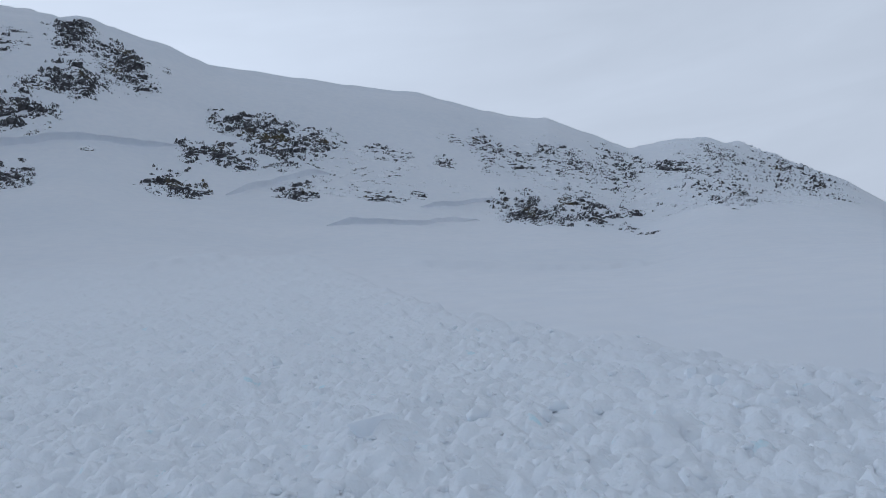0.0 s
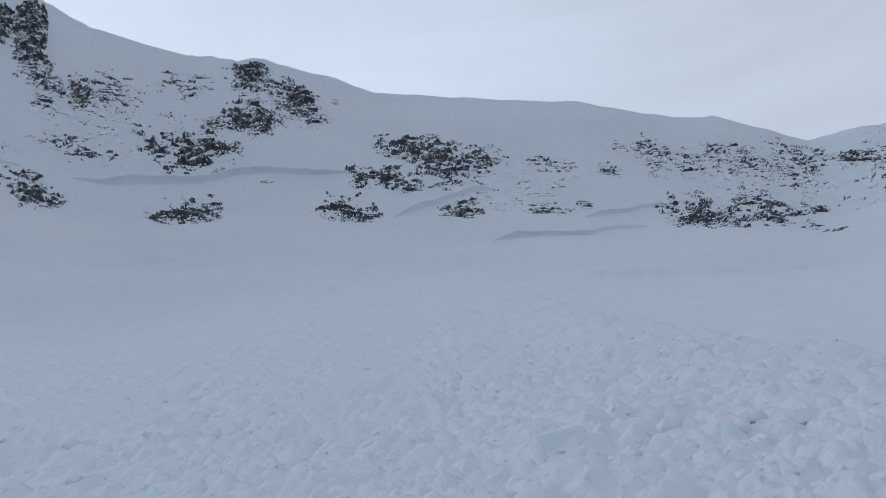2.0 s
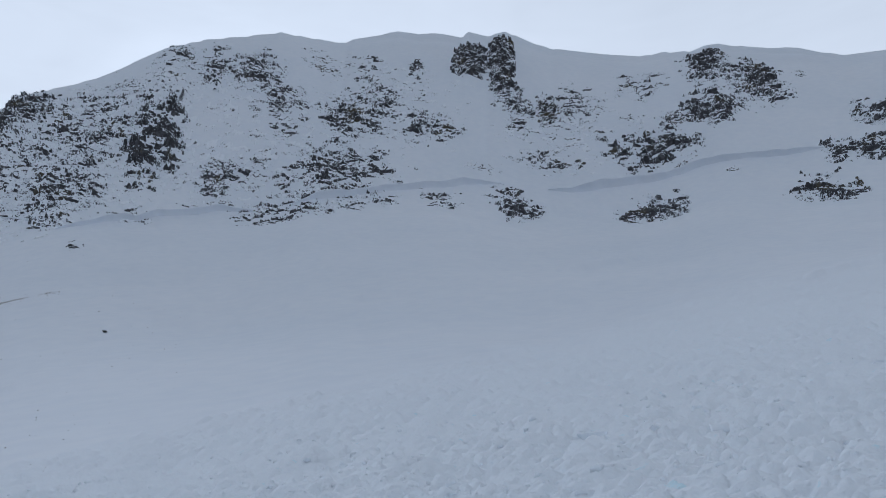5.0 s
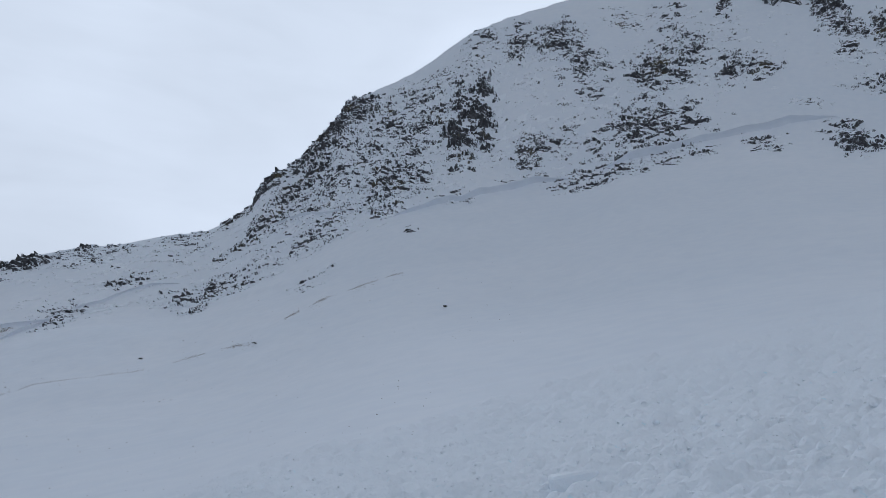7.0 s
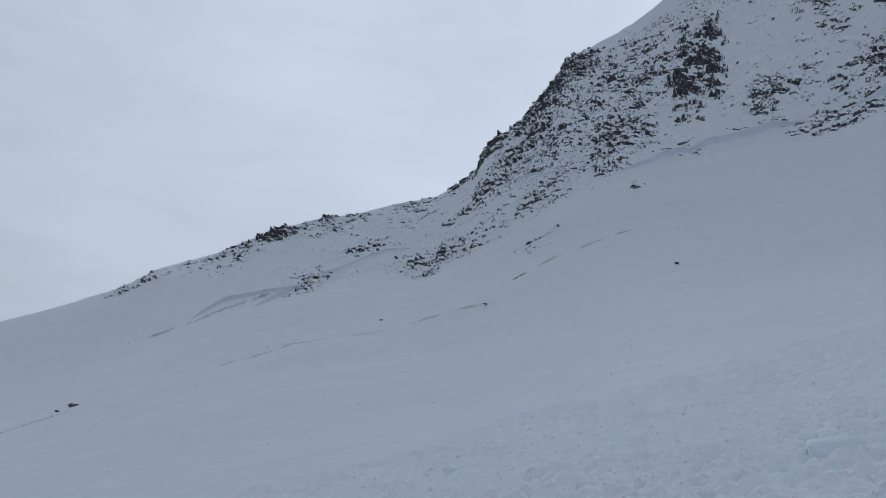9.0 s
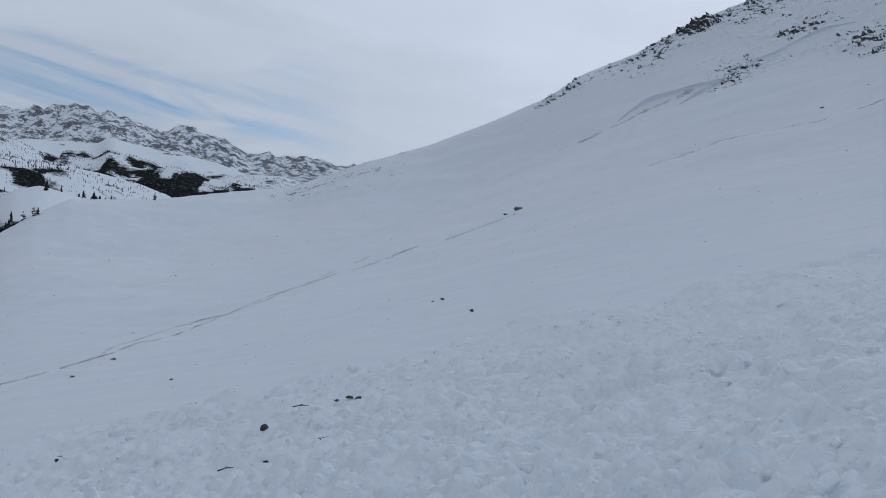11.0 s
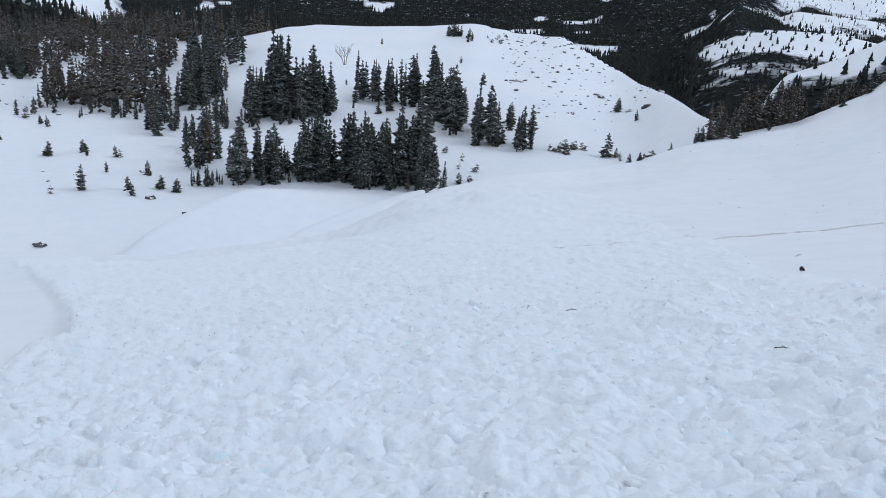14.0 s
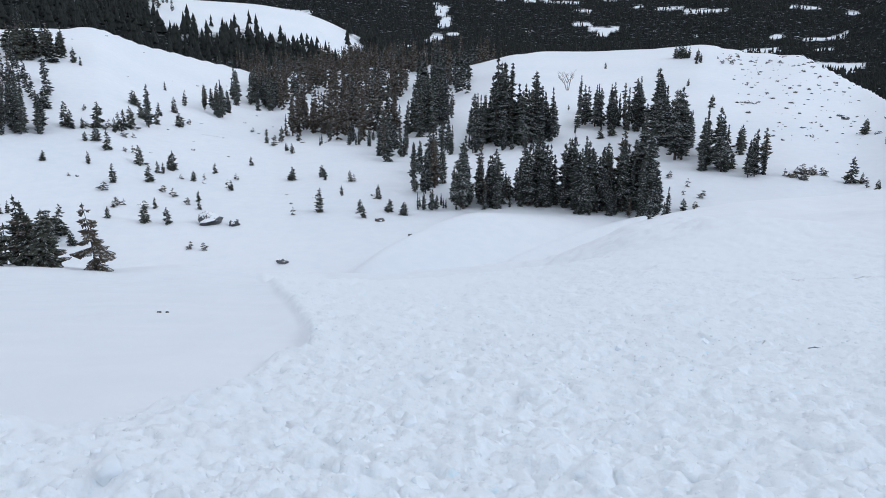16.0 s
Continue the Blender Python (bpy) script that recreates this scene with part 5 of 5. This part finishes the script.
def join_wood(name, rows, label):
    """Stands of conifers too dense to tell apart, with fewer sprays to a tree, as one mesh."""
    for kind, needles in (("fir", NEEDLES), ("rust", RUSTY)):
        forms = []
        for k in range(5):
            trunk, crown = conifer_meshes(420 + k, 10.0, (1.7, 2.0, 1.5, 2.2, 1.8)[k], (19, 18, 20, 18, 19)[k], needles, (0.06, 0.12, 0.05, 0.1, 0.08)[k])
            v = np.array([p.co for p in crown.vertices])
            forms.append((v, [tuple(p.vertices) for p in crown.polygons]))
            bpy.data.meshes.remove(trunk)
            bpy.data.meshes.remove(crown)
        verts, faces, o = [], [], 0
        for stand, bear, r, da, dr, number, lowest, highest in rows:
            for _ in range(number):
                f, g = math.sqrt(planter.random()), planter.uniform(0, 2 * math.pi)
                which = stand if planter.random() < 0.75 else planter.choice(("fir", "rust"))
                b, d, high, spin = bear + da * f * math.cos(g), r + dr * f * math.sin(g), planter.uniform(lowest, highest), planter.uniform(0, 6.28)
                v, fs = planter.choice(forms)
                if which != kind:
                    continue
                x, y = spot(b, d)
                c, s = math.cos(spin), math.sin(spin)
                w = v * np.array([high / 10 * planter.uniform(0.85, 1.2)] * 2 + [high / 10])
                verts.append(np.stack([w[:, 0] * c - w[:, 1] * s + x, w[:, 0] * s + w[:, 1] * c + y, w[:, 2] + lift(x, y) - 0.2], -1))
                faces += [tuple(i + o for i in q) for q in fs]
                o += len(v)
        me = mesh_from(name, np.concatenate(verts).tolist(), faces, [needles])
        tagged(new(name, me), label, "woods", kind="stuff")


join_wood("conifer_wood", WOODED, "dense wood of dark and brown conifers on the bench")


# ---- woods too far off to count: one mesh of small ragged conifers ----
def build_woods():
    rng = np.random.default_rng(5)
    n = 520000
    a = rng.uniform(112, 218, n)
    r = np.sqrt(rng.uniform(230 ** 2, 2400 ** 2, n))
    x, y = -r * np.sin(np.radians(a)), r * np.cos(np.radians(a))
    gap = np.where(r < 900, 0.33, 0.12)
    keep = rng.random(n) < woods_mask(x, y) * gap
    # scattered trees on the white hills
    keep |= (rng.random(n) < 0.035) & (a < 150) & (r > 450)
    x, y, r = x[keep], y[keep], r[keep]
    z = ground_height(x, y)
    n = len(x)
    a = a[keep]
    high = rng.uniform(7, 12.5, n) * (0.6 + 0.4 * rng.random(n)) * np.where(a < 150, 0.5, 1.0)
    wide = high * rng.uniform(0.13, 0.2, n) * np.where(r < 900, 1.7, 1.1)
    turn = rng.uniform(0, 6.28, n)
    # three ragged skirts near by, two far off
    verts, faces, o = [], [], 0
    for sel, sides, tiers in ((r < 900, 6, ((0.04, 0.5, 1.0), (0.28, 0.78, 0.75), (0.55, 1.02, 0.48))), (r >= 900, 4, ((0.05, 0.7, 1.0), (0.42, 1.0, 0.62)))):
        k = int(sel.sum())
        cx, cy, cz, ch, cw, ct = x[sel], y[sel], z[sel], high[sel], wide[sel], turn[sel]
        for tier, (z0, z1, w) in enumerate(tiers):
            ring = np.zeros((k, sides + 1, 3))
            ring[:, 0] = np.stack([cx, cy, cz + ch * z1], -1)
            for q in range(sides):
                ang = ct + q * 2 * math.pi / sides + tier
                rad = cw * w * rng.uniform(0.45, 1.3, k)
                ring[:, 1 + q] = np.stack([cx + rad * np.cos(ang), cy + rad * np.sin(ang), cz + ch * (z0 + rng.uniform(-0.06, 0.1, k))], -1)
            tri = np.array([(0, 1 + q, 1 + (q + 1) % sides) for q in range(sides)])
            faces.append((tri[None] + (np.arange(k) * (sides + 1))[:, None, None]).reshape(-1, 3) + o)
            verts.append(ring.reshape(-1, 3))
            o += k * (sides + 1)
    verts, faces = np.concatenate(verts), np.concatenate(faces)
    me = bpy.data.meshes.new("far_woods")
    me.vertices.add(len(verts))
    me.vertices.foreach_set("co", verts.ravel())
    me.loops.add(faces.size)
    me.loops.foreach_set("vertex_index", faces.ravel().astype(np.int32))
    me.polygons.add(len(faces))
    me.polygons.foreach_set("loop_start", (np.arange(len(faces)) * 3).astype(np.int32))
    me.update(calc_edges=True)
    me.materials.append(WOODS)
    tagged(new("far_woods", me), "dense dark conifer woods on the far slopes", "woods", kind="stuff")
    return n


far_trees = build_woods()

# ---- boulders, stones and avalanche blocks ----
def boulder_mesh(name, seed, flat, mat, rough=0.28):
    """A rounded, faceted stone about 1 m across, its base below the ground."""
    bm = bmesh.new()
    bmesh.ops.create_icosphere(bm, subdivisions=2, radius=0.5)
    off = Vector((seed * 3.7, seed * 1.3, seed * 2.1))
    for v in bm.verts:
        k = 1 + rough * noise.noise(v.co * 2.2 + off) * 1.6 + 0.5 * rough * noise.noise(v.co * 5 + off)
        v.co = Vector((v.co.x * k, v.co.y * k * 0.8, v.co.z * k * flat))
    me = bpy.data.meshes.new(name)
    bm.to_mesh(me)
    bm.free()
    me.materials.append(mat)
    return me


BOULDERS = [boulder_mesh("boulder", k, (0.6, 0.75, 0.5, 0.65)[k % 4], DARK_STONE, 0.4) for k in range(6)]
STONES = [boulder_mesh("stone", 20 + k, (0.5, 0.7, 0.6)[k % 3], STONE, 0.85) for k in range(5)]
stones = random.Random(23)


def boulder(bear, r, size, label, group="", tall=1.0, category="boulder", sink=0.18):
    x, y = spot(bear, r)
    ob = new("stone" if category == "stone" else "boulder", stones.choice(STONES if category == "stone" else BOULDERS))
    ob.location = (x, y, lift(x, y) + size * (0.3 * tall - sink))
    ob.rotation_euler = (stones.uniform(-0.25, 0.25), stones.uniform(-0.25, 0.25), stones.uniform(0, 6.28))
    ob.scale = (size * stones.uniform(0.85, 1.2), size, size * tall)
    return tagged(ob, label, category, group)


boulder(197.7, 115, 3.4, "large brown boulder with a snow cap in the open snow")
boulder(196.0, 113.5, 1.9, "dark snow-topped boulder beside a larger one")
boulder(192.9, 95.5, 1.4, "low dark rock at the edge of the gully")
boulder(183.8, 97.8, 0.8, "small dark rock in the snowy gully")
boulder(105.8, 96.7, 1.1, "dark boulder poking out of the open snow slope", tall=0.8)
boulder(106.6, 96, 0.5, "small dark boulder beside a larger one on the slope")
for bear, r, size in [(180, 112, 1.2), (179, 113, 1.0), (186, 113, 1.1), (166, 114, 1.3), (165, 117, 1.0), (158.6, 148, 1.8), (157.9, 147, 1.4), (158.2, 151, 2.2), (152.2, 200, 2.4), (153.0, 185, 2.0), (156, 210, 1.7)]:
    boulder(bear, r, size, "snow-capped boulder at the edge of the bench", "boulders along the bench edge")
for _ in range(260):
    f, g = math.sqrt(stones.random()), stones.uniform(0, 6.28)
    bear = 157.5 + 5.5 * f * math.cos(g)
    r = 250 + 85 * f * math.sin(g)
    rb = float(along(BENCH_T, np.array([bear]))[0][0])
    if r < rb - 2:
        boulder(bear, r, stones.choice((0.25, 0.3, 0.45, 0.65, 1.0)) * stones.uniform(0.8, 1.3), "small dark stone showing through the knoll's snow", "stones on the white knoll", 0.9)
for _ in range(34):
    boulder(stones.uniform(158, 164), stones.uniform(300, 328), stones.uniform(0.5, 1.5), "dark stone on the bare top of the knoll", "stones on the knoll's top", 0.8)
for _ in range(40):
    boulder(stones.uniform(186, 206), stones.uniform(110, 300), stones.uniform(0.4, 1.0), "small dark stone in the snow of the bench", "stones on the bench", 0.7)
# stones of the slope beside the debris: bearing, distance, size
for bear, r, size, tall in [(121.3, 10.7, 0.14, 0.7), (116.8, 12.2, 0.1, 0.5), (116.0, 12.45, 0.11, 0.5), (115.2, 12.2, 0.15, 0.5), (120.9, 8.65, 0.07, 0.6), (119.1, 9.45, 0.07, 0.6), (133.7, 11.35, 0.09, 0.9), (142.1, 20.5, 0.13, 1.5),
                            (108.3, 28.2, 0.16, 0.9), (110.4, 36.5, 0.22, 0.6), (111.0, 36.9, 0.16, 0.6), (133.7, 32.9, 0.18, 0.5), (131.4, 37.4, 0.25, 0.5), (127.7, 24.7, 0.1, 0.8), (40.3, 22.9, 0.2, 0.5), (67.7, 81, 0.5, 0.6), (201.1, 21.1, 0.12, 0.5), (200.6, 21.2, 0.1, 0.5),
                            (80.4, 89.9, 0.6, 0.5), (87.4, 108, 0.6, 0.5), (70.8, 134, 0.9, 0.5)]:
    boulder(bear, r, size * 0.85, "dark wet stone lying on the snow", "stones on the snow slope", tall, "stone", -0.05)
boulder(117.4, 9.2, 0.2, "dark stone half buried under a cap of debris snow", tall=0.75, sink=0.1)
boulder(125.3, 10.7, 0.19, "dark pitted stone lying on the debris", tall=0.6, sink=0.1)


# dirt and gravel lines that small slides left across the slope: bearings and distances along each
LINES = [
    [(158.2, 27.0), (153.6, 29.1), (147.0, 32.7), (143.1, 34.3), (139.3, 35.3), (136.0, 36.0), (132.7, 39.3), (130.4, 43.0), (127.0, 48.5), (123.6, 58.8), (118.3, 73.3), (112.2, 86.0), (105.8, 94.0)],
    [(133.5, 38), (129.1, 50), (122.3, 60), (115.6, 86)],
    [(103.4, 145), (99.5, 145), (96.7, 150), (94.0, 156)],
    [(122.5, 176), (119.2, 176), (115.4, 171)],
    [(78.7, 103), (75.8, 106), (70.8, 108)],
    [(97.5, 102), (93.1, 105), (84.6, 96), (80.4, 90)]]


def gravel():
    """Loose pebbles and dirt in lines and scattered on the snow, as one mesh."""
    rng = np.random.default_rng(9)
    pts, size = [], []
    for line in LINES:
        line = np.array(line, float)
        t = np.linspace(0, len(line) - 1, 4000)
        b, r = np.interp(t, np.arange(len(line)), line[:, 0]), np.interp(t, np.arange(len(line)), line[:, 1])
        clump = fbm(t * 3.1, t * 0 + len(pts), 3, 141)
        n = len(line) * (320 if len(line) > 6 else 260)
        pick = rng.choice(len(t), n * 3)
        pick = pick[clump[pick] + rng.uniform(-0.5, 0.5, n * 3) > 0.12][:n]
        off = rng.normal(0, 0.0045, len(pick)) * r[pick] * np.where(rng.random(len(pick)) < 0.15, 4, 1)
        rr = r[pick] + off
        pts += list(zip(b[pick], rr))
        size += list(rr * rng.uniform(0.00016, 0.00055, len(pick)))
    n = 950
    b, r = rng.uniform(62, 150, n), np.exp(rng.uniform(math.log(14), math.log(130), n))
    pts += list(zip(b, r))
    size += list(r * np.minimum(0.0002 + rng.exponential(0.00022, n), 0.0011))
    pts, size = np.array(pts), np.array(size)
    x, y = -pts[:, 1] * np.sin(np.radians(pts[:, 0])), pts[:, 1] * np.cos(np.radians(pts[:, 0]))
    z = ground_height(x, y)
    shape = np.array([(1, 0, 0), (-1, 0, 0), (0, 0.8, 0), (0, -0.8, 0), (0, 0, 0.6), (0, 0, -0.6)], float)
    tri = np.array([(0, 2, 4), (2, 1, 4), (1, 3, 4), (3, 0, 4), (2, 0, 5), (1, 2, 5), (3, 1, 5), (0, 3, 5)])
    n = len(x)
    v = shape[None] * size[:, None, None] * rng.uniform(0.6, 1.5, (n, 6, 1))
    a = rng.uniform(0, 6.28, n)
    vx = v[..., 0] * np.cos(a)[:, None] - v[..., 1] * np.sin(a)[:, None]
    vy = v[..., 0] * np.sin(a)[:, None] + v[..., 1] * np.cos(a)[:, None]
    verts = np.stack([vx + x[:, None], vy + y[:, None], v[..., 2] + z[:, None] + 0.2 * size[:, None]], -1).reshape(-1, 3)
    faces = (tri[None] + 6 * np.arange(n)[:, None, None]).reshape(-1, 3)
    tagged(new("gravel", mesh_from("gravel", verts.tolist(), faces.tolist(), [DIRT])), "dark gravel and dirt strewn in lines across the snow", "gravel", kind="stuff")


gravel()


def stick(bear, r, length, turn, group="twigs on the debris"):
    """A short broken branch with a side twig, lying on the snow."""
    verts, faces = [], []

    def limb(p, q, r0, r1):
        p, q = Vector(p), Vector(q)
        side = (q - p).cross(Vector((0, 0, 1))).normalized()
        up = side.cross(q - p).normalized()
        o = len(verts)
        for c, rad in ((p, r0), ((p + q) / 2 + up * 0.01, (r0 + r1) / 2), (q, r1)):
            for k in range(5):
                verts.append(tuple(c + side * rad * math.cos(k * 1.2566) + up * rad * math.sin(k * 1.2566)))
        for s in range(2):
            for k in range(5):
                faces.append((o + s * 5 + k, o + s * 5 + (k + 1) % 5, o + s * 5 + 5 + (k + 1) % 5, o + s * 5 + 5 + k))

    limb((-length / 2, 0, 0), (length / 2, 0.05 * length, 0.06 * length), 0.045 * length, 0.02 * length)
    limb((0, 0.02, 0.02), (0.2 * length, -0.2 * length, 0.1 * length), 0.025 * length, 0.01 * length)
    x, y = spot(bear, r)
    ob = new("stick", mesh_from("stick", verts, faces, [BARK], True))
    ob.location, ob.rotation_euler = (x, y, lift(x, y) + 0.03), (0, 0, turn)
    return tagged(ob, "dark broken branch lying on the avalanche snow", "branch", group)


stick(123.4, 8.5, 0.17, radians(150))
stick(143.0, 8.9, 0.15, radians(160))
stick(119.1, 11.8, 0.22, radians(135))
stick(156.7, 11.9, 0.16, radians(175))
stick(159.7, 12.5, 0.12, radians(230))
stick(133.5, 11.2, 0.1, radians(80))
stick(142.4, 24.9, 0.24, radians(200))


def snow_chunk(seed, blocky, worn=0.0):
    """A broken block of wind slab: a jittered box with its corners cut, or a rounded clod."""
    rng = random.Random(seed)
    bm = bmesh.new()
    if blocky:
        bmesh.ops.create_cube(bm, size=1.0)
        for v in bm.verts:
            v.co += Vector([rng.uniform(-0.22, 0.22) for _ in range(3)])
        if worn:
            bmesh.ops.bevel(bm, geom=bm.edges[:], offset=worn, segments=1, affect="EDGES")
    else:
        bmesh.ops.create_icosphere(bm, subdivisions=1, radius=0.5)
        for v in bm.verts:
            v.co *= rng.uniform(0.82, 1.12)
    bmesh.ops.triangulate(bm, faces=bm.faces[:])
    verts = np.array([v.co for v in bm.verts])
    faces = np.array([[v.index for v in f.verts] for f in bm.faces])
    bm.free()
    return verts, faces


CHUNKS = [snow_chunk(k, True, 0.07) for k in range(9)]
CHUNK_MESHES = []
CLODS = [snow_chunk(40 + k, k % 3 == 0) for k in range(12)]
for verts, faces in CHUNKS:
    CHUNK_MESHES.append(mesh_from("snow_block", verts.tolist(), faces.tolist(), [BLOCK_SNOW]))
# larger blocks, near the eye: things of their own
blocks = random.Random(31)
made = 0
while made < 120:
    bear, r = blocks.uniform(-30, 216), math.exp(blocks.uniform(math.log(3.4), math.log(15)))
    x, y = spot(bear, r)
    if float(debris_mask(np.array([x]), np.array([y]))[0]) < 0.75:
        continue
    size = blocks.uniform(0.06, 0.125) * (0.6 + r / 18)
    ob = new("snow_block", blocks.choice(CHUNK_MESHES))
    ob.location = (x, y, lift(x, y) + size * blocks.uniform(-0.3, -0.12))
    ob.rotation_euler = (blocks.gauss(0, 0.35), blocks.gauss(0, 0.35), blocks.uniform(0, 6.28))
    ob.scale = (size * blocks.uniform(0.9, 1.6), size * blocks.uniform(0.7, 1.1), size * blocks.uniform(0.5, 0.95))
    tagged(ob, "broken block of white wind-packed snow in the debris", "snow block", "blocks of the avalanche debris")
    made += 1
# slabs that stand out
for bear, r, sx, sy, sz, turn in [(5.6, 6.8, 0.34, 0.18, 0.16, 8), (3.5, 4.75, 0.28, 0.22, 0.2, -12), (58.7, 9.8, 0.55, 0.45, 0.42, 70), (35.3, 11.8, 0.4, 0.2, 0.12, 40)]:
    x, y = spot(bear, r)
    ob = new("snow_block", CHUNK_MESHES[0])
    ob.location, ob.rotation_euler, ob.scale = (x, y, lift(x, y) - sz * 0.34), (0.08, -0.06, radians(turn)), (sx, sy, sz)
    tagged(ob, "large flat-topped slab of broken snow", "snow block", "slabs of the avalanche debris")


def clods():
    """The countless small clods of the slide, as one mesh."""
    rng = np.random.default_rng(17)
    n = 17000
    bear = rng.uniform(-31, 216, n)
    r = np.exp(rng.uniform(math.log(2.6), math.log(17), n))
    x, y = -r * np.sin(np.radians(bear)), r * np.cos(np.radians(bear))
    keep = rng.random(n) < debris_mask(x, y) * np.clip(0.75 + 0.5 * gnoise(x / 2.5, y / 2.5, 95), 0.15, 1) * np.where(r > 40, 0.5, 1)
    x, y, r = x[keep], y[keep], r[keep]
    z = ground_height(x, y)
    size = np.minimum(0.016 + rng.exponential(0.017, len(x)), 0.085) * (0.75 + r / 11)
    all_v, all_f, o = [], [], 0
    which = rng.integers(0, len(CLODS), len(x))
    for w, (verts, faces) in enumerate(CLODS):
        sel = np.where(which == w)[0]
        k = len(sel)
        a, b = rng.uniform(0, 6.28, k), rng.normal(0, 0.5, k)
        ca, sa, cb, sb = np.cos(a)[:, None], np.sin(a)[:, None], np.cos(b)[:, None], np.sin(b)[:, None]
        v = verts[None] * (size[sel][:, None, None] * rng.uniform(0.7, 1.5, (k, 1, 3)) * np.array([1.1, 1.0, 0.65]))
        vx, vy, vz = v[..., 0], v[..., 1] * cb - v[..., 2] * sb, v[..., 1] * sb + v[..., 2] * cb
        wx, wy = vx * ca - vy * sa, vx * sa + vy * ca
        pos = np.stack([wx + x[sel][:, None], wy + y[sel][:, None], vz + z[sel][:, None] - 0.3 * size[sel][:, None]], -1).reshape(-1, 3)
        f = (faces[None] + len(verts) * np.arange(k)[:, None, None]).reshape(-1, 3) + o
        o += len(pos)
        all_v.append(pos)
        all_f.append(f)
    v, f = np.concatenate(all_v), np.concatenate(all_f)
    me = bpy.data.meshes.new("snow_clods")
    me.vertices.add(len(v))
    me.vertices.foreach_set("co", v.ravel())
    me.loops.add(f.size)
    me.loops.foreach_set("vertex_index", f.ravel().astype(np.int32))
    me.polygons.add(len(f))
    me.polygons.foreach_set("loop_start", (np.arange(len(f)) * 3).astype(np.int32))
    me.update(calc_edges=True)
    me.polygons.foreach_set("use_smooth", np.ones(len(f), bool))
    me.materials.append(BLOCK_SNOW)
    tagged(new("snow_clods", me), "small white clods of broken avalanche snow", "snow debris", kind="stuff")


clods()
